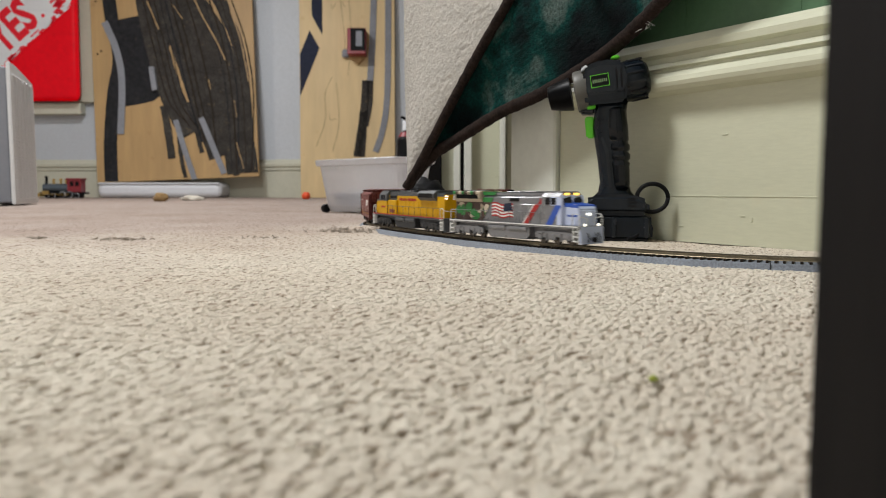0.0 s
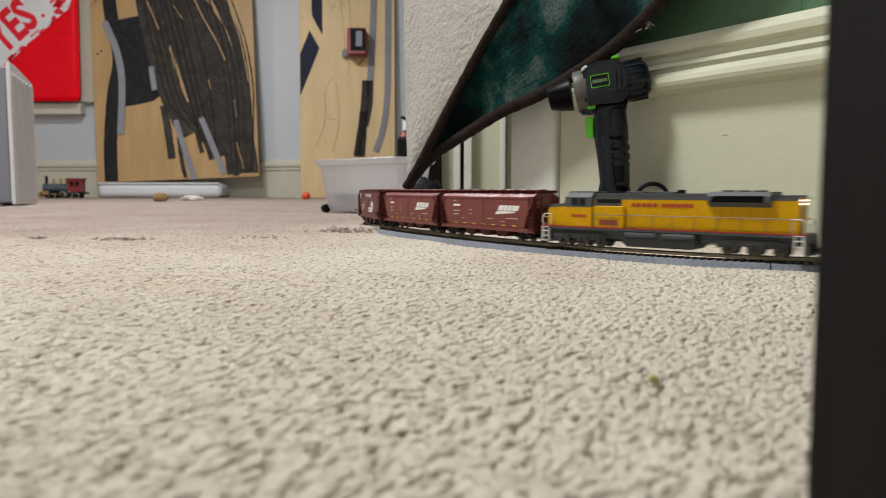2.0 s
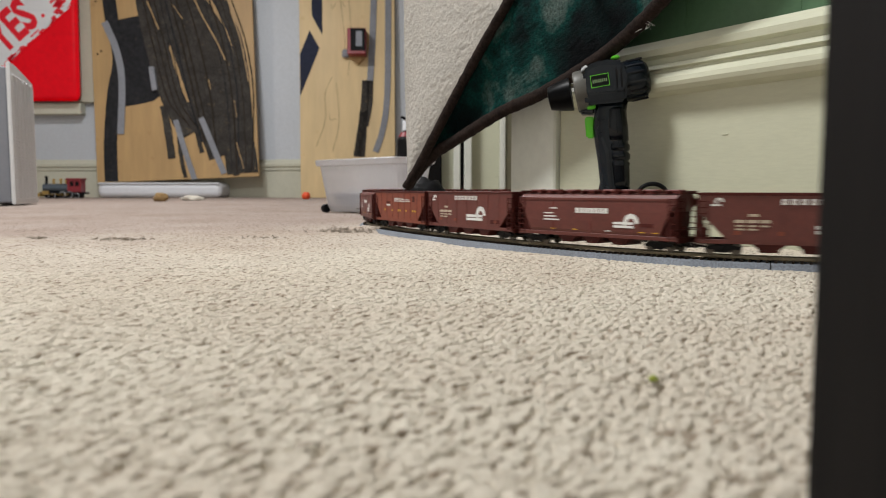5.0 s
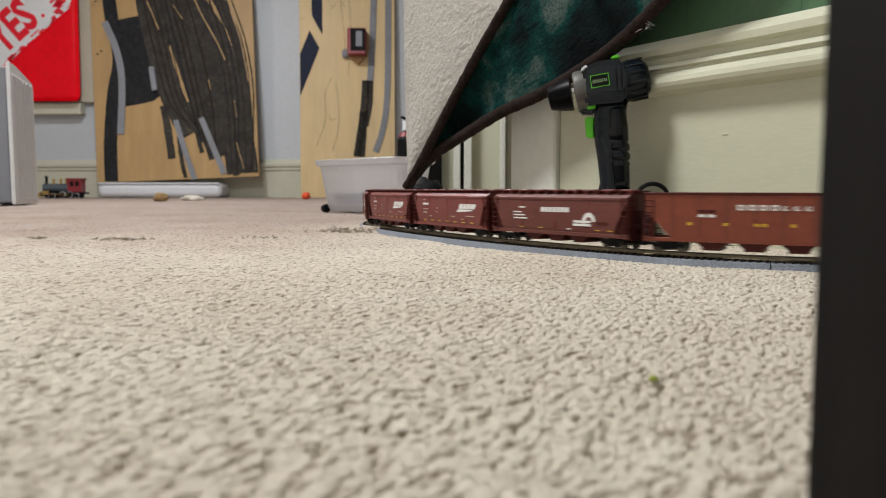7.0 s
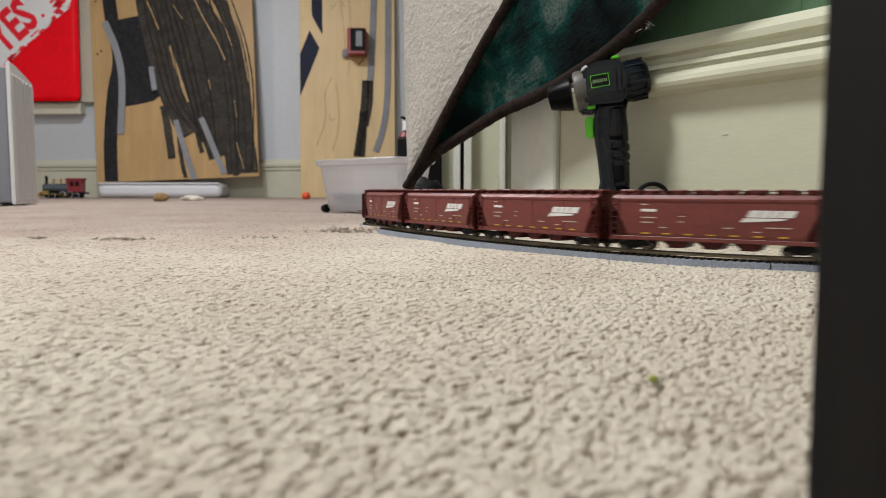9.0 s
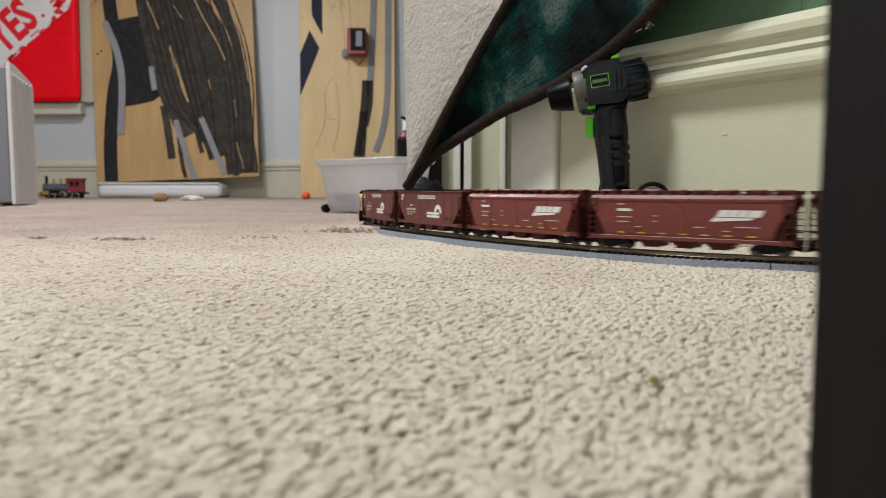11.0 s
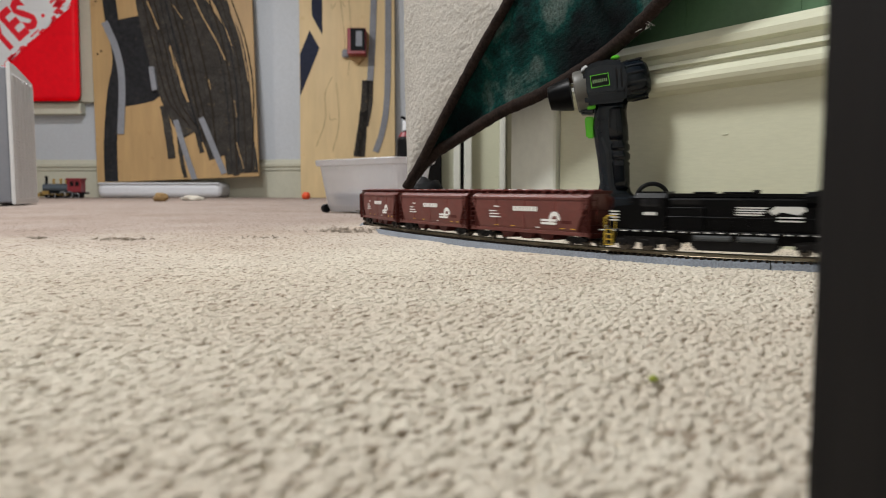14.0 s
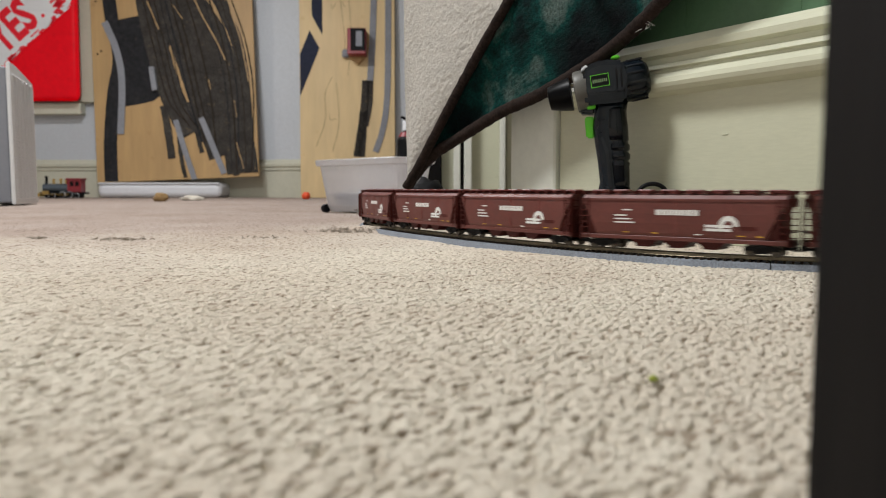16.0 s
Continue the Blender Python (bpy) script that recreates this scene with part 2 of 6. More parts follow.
def box(bm, x0, x1, y0, y1, z0, z1, bevel=0.0, seg=1, m=None):
    r = bmesh.ops.create_cube(bm, size=1, matrix=Matrix.Translation(((x0 + x1) / 2, (y0 + y1) / 2, (z0 + z1) / 2)) @ Matrix.Diagonal((x1 - x0, y1 - y0, z1 - z0, 1)))
    vs = r["verts"]
    if bevel:
        es = list({e for v in vs for e in v.link_edges})
        r = bmesh.ops.bevel(bm, geom=es, offset=bevel, segments=seg, affect="EDGES", profile=0.5)
        vs = list({v for f in r["faces"] for v in f.verts} | {v for v in vs if v.is_valid})
    if m is not None:
        bmesh.ops.transform(bm, matrix=m, verts=vs)
    return vs


def rod(bm, a, b, r, seg=10, r2=None):
    a, b = Vector(a), Vector(b)
    q = (b - a).to_track_quat("Z", "Y").to_matrix().to_4x4()
    return bmesh.ops.create_cone(bm, cap_ends=True, segments=seg, radius1=r, radius2=r if r2 is None else r2, depth=(b - a).length, matrix=Matrix.Translation((a + b) / 2) @ q)["verts"]


def prism(bm, pts, y0, y1, m=None):
    """The outline pts (x, z) drawn out from y0 to y1."""
    a = [bm.verts.new((x, y0, z)) for x, z in pts]
    b = [bm.verts.new((x, y1, z)) for x, z in pts]
    n = len(pts)
    bm.faces.new(a)
    bm.faces.new(b[::-1])
    for i in range(n):
        bm.faces.new((a[i], b[i], b[(i + 1) % n], a[(i + 1) % n]))
    vs = a + b
    bmesh.ops.recalc_face_normals(bm, faces=list({f for v in vs for f in v.link_faces}))
    if m is not None:
        bmesh.ops.transform(bm, matrix=m, verts=vs)
    return vs


def tube(bm, pts, r, seg=8, closed=False):
    pts = [Vector(p) for p in pts]
    rings = []
    n = len(pts)
    for i, p in enumerate(pts):
        d = (pts[(i + 1) % n] - pts[i - 1]) if closed or 0 < i < n - 1 else (pts[1] - pts[0] if i == 0 else pts[-1] - pts[-2])
        q = d.to_track_quat("Z", "Y")
        rr = r[i] if isinstance(r, (list, tuple)) else r
        rings.append([bm.verts.new(p + q @ Vector((rr * math.cos(2 * math.pi * k / seg), rr * math.sin(2 * math.pi * k / seg), 0))) for k in range(seg)])
    for i in range(n if closed else n - 1):
        a, b = rings[i], rings[(i + 1) % n]
        for k in range(seg):
            bm.faces.new((a[k], a[(k + 1) % seg], b[(k + 1) % seg], b[k]))
    if not closed:
        bm.faces.new(rings[0][::-1])
        bm.faces.new(rings[-1])


def B():
    return bmesh.new()


# ---- the room ----
WALL = pose(0.116, 1.249, 0, 0, 0, -56.9)      # x runs along the wall towards the camera's side, y into the wall
WALL_LEN = 0.70
BASE_X = 0.133                                   # where the baseboard meets the door casing
FAR = 5.75


def wall_box(name, mat, x0, x1, y0, y1, z0, z1, m=None, bevel=0.0, label=""):
    bm = B()
    box(bm, x0, x1, y0, y1, z0, z1, bevel)
    ob = part(name, bm, mat)
    if m is not None:
        ob.matrix_basis = m
    return tagged(ob, label or "plain painted wall closing the room", "wall", kind="structure")


def wall_east():
    ob = wall_box("wall_east", "greenwall", BASE_X, WALL_LEN, 0.0, 0.12, 0.258, 2.5, WALL, label="green painted wall above a tall cream baseboard")
    bm = B()
    # tall board and its stepped, rounded cap
    prof = [(0.0, 0.0), (-0.012, 0.0), (-0.012, 0.186), (-0.028, 0.19), (-0.033, 0.195), (-0.0345, 0.2), (-0.033, 0.206), (-0.028, 0.2125), (-0.022, 0.2145), (-0.022, 0.2175), (-0.026, 0.2195),
            (-0.024, 0.2245), (-0.014, 0.2275), (-0.014, 0.2345), (-0.021, 0.238), (-0.021, 0.2465), (-0.012, 0.258), (0.12, 0.258), (0.12, 0.0)]
    a = [bm.verts.new((BASE_X, y, z)) for y, z in prof]
    b = [bm.verts.new((WALL_LEN, y, z)) for y, z in prof]
    n = len(prof)
    for i in range(n):
        bm.faces.new((a[i], a[(i + 1) % n], b[(i + 1) % n], b[i]))
    bm.faces.new(a), bm.faces.new(b)
    bmesh.ops.recalc_face_normals(bm, faces=bm.faces[:])
    tagged(part("baseboard", bm, "cream", None, at=WALL), "tall cream gloss baseboard with a moulded cap", "baseboard", kind="structure")
    for x in (0.351, 0.505):
        bm = B()
        box(bm, x - 0.0007, x + 0.0007, -0.0006, 0.001, 0.2585, 2.49)
        part("panel_seam", bm, "greenwall", ob)
    return ob


wall_east()
for x, z, w, h in ((0.423, 0.132, 0.008, 0.0016), (0.45, 0.035, 0.006, 0.001), (0.462, 0.031, 0.003, 0.005), (0.36, 0.02, 0.012, 0.0008)):
    bm = B()
    box(bm, x - w / 2, x + w / 2, -0.0128, -0.0119, z - h / 2, z + h / 2, 0.0002)
    tagged(part("paint_chip", bm, "cream", None, at=WALL), "small raised paint flaw on the baseboard", "paint flaw", kind="structure")
bm = B()
box(bm, 0.31, WALL_LEN - 0.002, -0.0126, -0.0119, 0.0575, 0.0588, 0.0002)
tagged(part("board_joint", bm, "cream", None, at=WALL), "thin painted-over joint along the baseboard", "board joint", kind="structure")
wall_box("wall_east_far", "greenwall", 1.55, 3.0, 0.0, 0.12, 0, 2.5, WALL, label="green painted wall beyond the doorway")
wall_box("wall_header", "greenwall", WALL_LEN + 0.002, 1.548, 0.0, 0.12, 2.05, 2.498, WALL, label="green painted wall over the doorway")
wall_box("trim", "creamlight", 0.023, 0.131, -0.022, 0.14, 0.0, 2.3, WALL, 0.003, "pale cream door casing at the end of the wall")
wall_box("wall_back", "greywall", -3.8, 5.3, FAR, FAR + 0.12, 0, 2.5, label="pale blue-grey painted far wall with cream trim")
wall_box("wall_pillar", "greywall", -1.28, -0.25, 5.66, FAR - 0.001, 0, 2.5, label="pale grey projecting wall pier with cream baseboard")
# west and south walls are unseen, set white to bounce light into shadows
wall_box("wall_west", "white", -3.92, -3.8, -1.5, FAR + 0.12, 0, 2.5)
wall_box("wall_south", "white", -3.8, 5.3, -1.62, -1.5, 0, 2.5)
wall_box("wall_far_east", "greywall", 5.3, 5.42, -1.62, FAR + 0.12, 0, 2.5)
bm = B()
box(bm, -3.92, 5.42, -1.62, FAR + 0.12, 2.5, 2.6)
tagged(part("ceiling", bm, "white"), "plain white ceiling", "ceiling", kind="structure")


def cells(x, y, size, seed, wide=1.3, narrow=0.72):
    """Height of a field of long rounded loops that lie one way, one in each cell of that size."""
    gx, gy = np.floor(x / size).astype(np.int64), np.floor(y / size).astype(np.int64)
    best = np.full(x.shape, -9.0)

    def rnd(a, b, k):
        h = np.sin(a * 127.1 + b * 311.7 + k * 74.7 + seed) * 43758.5453
        return h - np.floor(h)
    for dx in (-1, 0, 1):
        for dy in (-1, 0, 1):
            cx, cy = gx + dx, gy + dy
            px, py = (cx + rnd(cx, cy, 1)) * size, (cy + rnd(cx, cy, 2)) * size
            turn, tall = radians(PILE) + 0.9 * (rnd(cx, cy, 3) - 0.5), 0.62 + 0.38 * rnd(cx, cy, 4)
            ux, uy = (x - px) / size, (y - py) / size
            along, across = ux * np.cos(turn) + uy * np.sin(turn), uy * np.cos(turn) - ux * np.sin(turn)
            best = np.maximum(best, tall - (along / wide) ** 2 - (across / narrow) ** 2)
    return np.clip(best, -0.5, 0.55)


def carpet():
    """One sheet: a fine fan of loops before the camera, and the plain pile beyond it."""
    ys = np.concatenate([np.exp(np.arange(math.log(0.125), math.log(1.3), 0.0025)), np.exp(np.arange(math.log(1.3), math.log(FAR + 0.1), 0.008))])
    us = np.arange(-0.64, 0.64, 0.0017)
    Y, U = np.meshgrid(ys, us, indexing="ij")
    X = Y * U
    fine = np.clip(1.5 - Y * 0.4, 0.3, 1.0)
    Z = 0.004 * (cells(X, Y, 0.0039, 0.3, 1.2, 0.62) - 0.4) * fine + 0.0006 * (cells(X + 3, Y + 1, 0.0019, 4.1) - 0.3) * np.clip(1.2 - Y, 0, 1)
    Z -= 0.0016 * np.clip(cells(X * 1.25 + 7, Y * 0.9 + 2, 0.0088, 2.7, 1.1, 0.5) - 0.35, 0, 0.3) * fine
    Z += 0.0012 * np.sin(X * 23 + 1.2 * np.sin(Y * 17)) * np.sin(Y * 19 + 0.5)
    Z += -0.0006 + 0.010 * np.exp(-(((X + 0.122) / 0.045) ** 2 + ((Y - 1.15) / 0.02) ** 2))
    near = np.exp(-(((X - 0.0) / 9) ** 2))
    nr, nc = X.shape
    co = np.stack([X, Y, Z * near], axis=-1).reshape(-1, 3)
    idx = np.arange(nr * nc).reshape(nr, nc)
    quads = np.stack([idx[:-1, :-1], idx[:-1, 1:], idx[1:, 1:], idx[1:, :-1]], axis=-1).reshape(-1, 4)
    slab = np.array([(x, y, z) for z in (-0.1, -0.006) for x, y in ((-3.92, -1.62), (5.42, -1.62), (5.42, FAR + 0.12), (-3.92, FAR + 0.12))])
    n = len(co)
    sq = np.array([(0, 3, 2, 1), (4, 5, 6, 7), (0, 1, 5, 4), (1, 2, 6, 5), (2, 3, 7, 6), (3, 0, 4, 7)]) + n
    co, quads = np.concatenate([co, slab]), np.concatenate([quads, sq])
    me = bpy.data.meshes.new("floor")
    me.vertices.add(len(co))
    me.vertices.foreach_set("co", co.ravel().astype(np.float32))
    me.loops.add(quads.size)
    me.loops.foreach_set("vertex_index", quads.ravel().astype(np.int32))
    me.polygons.add(len(quads))
    me.polygons.foreach_set("loop_start", np.arange(0, quads.size, 4, dtype=np.int32))
    me.polygons.foreach_set("use_smooth", np.arange(len(quads)) < len(quads) - 6)
    me.update(calc_edges=True)
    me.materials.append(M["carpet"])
    tagged(new("floor", me), "worn beige loop pile carpet with flecks", "carpet", kind="structure")


carpet()


# ---- the railway's line ----
def line_table():
    """Places and headings along the line, s = 0 beside the table leg, every 5 mm."""
    x0, y0, th0, k0, k1, k2 = LINE
    fwd, back = [], []

    def bend(s):
        return k0 + k1 * s + k2 * s * s / 2
    x, y, th, s = x0, y0, th0, 0.0
    h = 0.005
    while s < 4.6:
        fwd.append((s, x, y, th))
        k = min(bend(s), 2.0) if s < 0.03 else (2.0 if th < 0.05 else 0.0)
        th2 = th + k * h
        x, y = x + h * math.cos((th + th2) / 2), y + h * math.sin((th + th2) / 2)
        th, s = th2, s + h
    x, y, th, s = x0, y0, th0, 0.0
    while s > -6.2:
        k = bend(s) if s > -0.9 else (2.6 if th > -math.pi else 0.0)
        th2 = th - k * h
        x, y = x - h * math.cos((th + th2) / 2), y - h * math.sin((th + th2) / 2)
        th, s = th2, s - h
        back.append((s, x, y, th))
    return np.array(back[::-1] + fwd)


LINE = (0.2866, 0.6228, -0.4611, 3.2186, 12.5628, 28.256)
TABLE = line_table()


def on_line(s, off=0.0):
    x, y, th = (float(np.interp(s, TABLE[:, 0], TABLE[:, k])) for k in (1, 2, 3))
    return Vector((x + off * math.sin(th), y - off * math.cos(th), 0)), th


def travelled(t):
    """How far the train has gone at t seconds."""
    u = (t - 8) / 8
    return 0.2769 * (t - 8) + 8 * (0.0057 * u * u - 0.0055 * u ** 3 + 0.0167 * u ** 4 - 0.017 * u ** 5 - 0.007 * u ** 6 + 0.012 * u ** 7)


RAIL_TOP = 0.0095
BED = RAIL_TOP - 0.0045                          # top of the foam roadbed


def sweep(prof, s0, s1, step=0.02):
    bm = B()
    rings = []
    for s in np.arange(s0, s1 + 1e-6, step):
        rings.append([bm.verts.new(on_line(s, o)[0] + Vector((0, 0, z))) for o, z in prof])
    n = len(prof)
    for a, b in zip(rings, rings[1:]):
        for i in range(n):
            bm.faces.new((a[i], b[i], b[(i + 1) % n], a[(i + 1) % n]))
    bm.faces.new(rings[0]), bm.faces.new(rings[-1])
    bmesh.ops.recalc_face_normals(bm, faces=bm.faces[:])
    return bm


def track():
    top = new("model_track")
    tagged(top, "model railway track on grey foam roadbed laid on carpet", "model track")
    part("roadbed", sweep([(-0.024, -0.003), (-0.02, BED), (0.02, BED), (0.024, -0.003)], -6.0, 4.5), "foam", top, "blue-grey foam roadbed strip")
    for o in (-0.00825, 0.00825):
        part("rail", sweep([(o - 0.001, BED + 0.0018), (o - 0.0003, BED + 0.0024), (o - 0.0006, RAIL_TOP), (o + 0.0006, RAIL_TOP), (o + 0.0003, BED + 0.0024), (o + 0.001, BED + 0.0018)], -6.0, 4.5), "rail", top, "nickel silver rail")
    for s in (-0.008, 0.31):
        p, th = on_line(s)
        bm = B()
        box(bm, -0.0003, 0.0003, -0.0222, 0.0222, 0.0, BED + 0.0001)
        part("roadbed_joint", bm, "running", top, at=pose(p.x, p.y, 0, 0, 0, math.degrees(th) + 4))
    bm = B()
    box(bm, -0.0011, 0.0011, -0.015, 0.015, BED - 0.0002, BED + 0.002)
    me = mesh_of("sleeper", bm, "sleeper")
    far = B()
    for i, s in enumerate(np.arange(-6.0, 4.5, 0.0064)):
        p, th = on_line(s)
        m = pose(p.x, p.y, random.uniform(-1, 1) * 1e-4, 0, 0, math.degrees(th) + random.uniform(-1.2, 1.2))
        if -0.95 < s < 0.12:
            ob = new("sleeper", me)
            ob.parent, ob.matrix_basis = top, m
        else:
            box(far, -0.0011, 0.0011, -0.015, 0.015, 0.0078, 0.01, m=m)
    tagged(part("sleepers", far, "sleeper", top), kind="stuff")
    return top


# ---- far wall trim, boards and things ----
def trim(x0, x1, y0, y1, z0, z1, name="trim", label="cream painted wooden trim"):
    return wall_box(name, "baseboard2", x0, x1, y0, y1, z0, z1, None, 0.006, label)


def far_baseboard(x0, x1, y):
    bm = B()
    prof = [(0, 0), (-0.018, 0), (-0.018, 0.205), (-0.028, 0.21), (-0.028, 0.228), (-0.04, 0.238), (-0.04, 0.258), (-0.028, 0.272), (-0.012, 0.29), (0, 0.29)]
    a = [bm.verts.new((x0, y + o, z)) for o, z in prof]
    b = [bm.verts.new((x1, y + o, z)) for o, z in prof]
    n = len(prof)
    for i in range(n):
        bm.faces.new((a[i], a[(i + 1) % n], b[(i + 1) % n], b[i]))
    bm.faces.new(a), bm.faces.new(b)
    bmesh.ops.recalc_face_normals(bm, faces=bm.faces[:])
    tagged(part("baseboard", bm, "baseboard2"), "cream moulded baseboard along the far wall", "baseboard", kind="structure")


far_baseboard(-3.8, -1.285, FAR - 0.001)
far_baseboard(-1.28, -0.25, 5.659)
trim(-3.8, -2.75, FAR - 0.09, FAR - 0.001, 0.63, 0.72, label="cream window stool along the far wall")
trim(-1.56, -1.452, FAR - 0.05, FAR - 0.001, 0.725, 2.2, label="cream window casing beside the wall pier")
trim(-2.83, -2.66, FAR - 0.05, FAR - 0.001, 0.725, 2.2, label="cream window casing on the far wall")
trim(-2.9, -2.835, FAR - 0.03, FAR - 0.001, 0.725, 2.2, label="cream inner window casing on the far wall")


def curve_points(pts, n=14):
    """A smooth line through the few points given."""
    out = []
    for i in range(len(pts) - 1):
        p0, p1, p2, p3 = pts[max(i - 1, 0)], pts[i], pts[i + 1], pts[min(i + 2, len(pts) - 1)]
        for k in range(n):
            t = k / n
            out.append(tuple(0.5 * (2 * b + (c - a) * t + (2 * a - 5 * b + 4 * c - d) * t * t + (3 * b - a - 3 * c + d) * t ** 3) for a, b, c, d in zip(p0, p1, p2, p3)))
    return out + [pts[-1]]


def strip(pts, width, y=-0.0, thick=0.004, rag=0.0, shift=0.0):
    """A strip of that width along a smooth line on a board's face (x, z), proud of it towards -y."""
    line = [Vector((a, 0, b)) for a, b in curve_points(pts)]
    bm = B()
    rows = []
    for i, p in enumerate(line):
        d = (line[min(i + 1, len(line) - 1)] - line[max(i - 1, 0)]).normalized()
        nrm = Vector((d.z, 0, -d.x))
        w0, w1 = (width / 2 + random.uniform(-rag, rag) for _ in range(2))
        a, b = p - nrm * (w0 - shift), p + nrm * (w1 + shift)
        rows.append([bm.verts.new((a.x, y, a.z)), bm.verts.new((a.x, y - thick, a.z)), bm.verts.new((b.x, y - thick, b.z)), bm.verts.new((b.x, y, b.z))])
    for a, b in zip(rows, rows[1:]):
        for i in range(3):
            bm.faces.new((a[i], b[i], b[i + 1], a[i + 1]))
    bm.faces.new(rows[0]), bm.faces.new(rows[-1][::-1])
    bmesh.ops.recalc_face_normals(bm, faces=bm.faces[:])
    return bm


def slab(bm, pts, y0, y1):
    prism(bm, pts, y0, y1)
    return bm


def layout_board():
    top = new("layout_board")
    top.matrix_basis = pose(-2.59, 5.545, 0.112, -4.5, -2.3, 0)
    tagged(top, "plywood layout board with black painted roadbed remains, leaning upright", "plywood board")
    bm = B()
    box(bm, 0, 1.215, 0, 0.018, 0, 2.2, 0.002)
    part("board", bm, "ply", top)
    k = 0.00428

    def P(*pts):
        """Marks on the board, given on a grid that leans with its edges."""
        return [((x - 174 + (325 - y) * 0.0646) * 1.215 / 285, (325 - y) * k) for x, y in pts]
    part("black_patch", slab(B(), P((203, 42), (240, 36), (262, 20), (300, 60), (290, 130), (288, 172), (270, 186), (243, 191), (218, 194), (206, 150), (200, 90)), -0.0015, 0.0), "blackpaint", top)
    part("painted_band", strip(P((184, -60), (187, 0), (194, 45), (208, 110), (200, 170), (196, 250), (199, 324)), 0.1, 0, 0.0025, 0.0015), "blackpaint", top)
    for pts, w in (((((240, -60), (252, 0), (275, 95), (303, 180), (338, 246)), 0.17)), (((270, -60), (285, 0), (325, 80), (365, 190), (400, 285)), 0.26), (((298, -60), (323, 0), (376, 85), (404, 180), (426, 318)), 0.2), (((338, -60), (372, 0), (413, 85), (431, 180), (442, 318)), 0.085)):
        part("ballast_strip", strip(P(*pts), w, -0.001 - random.random() * 0.001, 0.004, 0.003), "ballast", top)
    for i in range(17):
        f = i / 16
        pts = [(236 + 150 * f, -60), (246 + 152 * f, 0), (268 + 162 * f, 90), (296 + 150 * f, 185), (330 + 118 * f + random.uniform(-6, 6), 230 + 88 * min(1, f * 1.3) + random.uniform(-12, 4))]
        part("track_ridge", strip(P(*pts), random.uniform(0.006, 0.013), -0.005, 0.003, 0.002), random.choice(["blackpaint", "ballast", "sleeper"]), top)
    for pts, w in ((((322, -20), (352, 40), (378, 85), (395, 120)), 0.016), (((402, 35), (422, 90), (437, 160)), 0.013), (((255, 12), (277, 62)), 0.014), (((366, 152), (371, 170)), 0.01), (((412, 190), (418, 220)), 0.007), (((418, 265), (432, 310)), 0.01), (((300, 20), (318, 45)), 0.007)):
        part("bare_streak", strip(P(*pts), w * 0.6, -0.0075, 0.001, 0.0015), "ply", top)
    for pts, w in ((((181, 45), (203, 95), (214, 150), (214, 242)), 0.05), (((310, 221), (326, 270), (346, 326)), 0.04), (((355, 219), (376, 268), (398, 318)), 0.043)):
        part("foam_strip", strip(P(*pts), w, -0.002, 0.007), "greyfoam", top, "blue-grey foam strip")
    for pts, w in ((((288, 195), (297, 240), (305, 288)), 0.055), (((333, 190), (345, 235), (358, 280)), 0.03), (((316, 250), (322, 290), (330, 322)), 0.03), (((395, 240), (412, 290), (420, 322)), 0.05), (((440, 240), (452, 290), (455, 318)), 0.02)):
        part("ballast_strip", strip(P(*pts), w, -0.001, 0.004, 0.003), "ballast", top)
    bm = B()
    box(bm, -0.02, 0.02, -0.03, -0.002, -0.09, 0.09, 0.004)
    part("switch_motor", bm, "greyfoam", top, "small grey switch motor box", at=pose(P((270, 148))[0][0], 0, P((270, 148))[0][1], 0, -6, 0))
    for x, y in ((170, 8), (176, 95), (170, 100), (183, 305), (187, 311)):
        bm = B()
        rod(bm, (0, -0.001, 0), (0, 0.003, 0), 0.008)
        part("screw_hole", bm, "sleeper", top, at=pose((x - 160) * k, 0, (325 - y) * k))


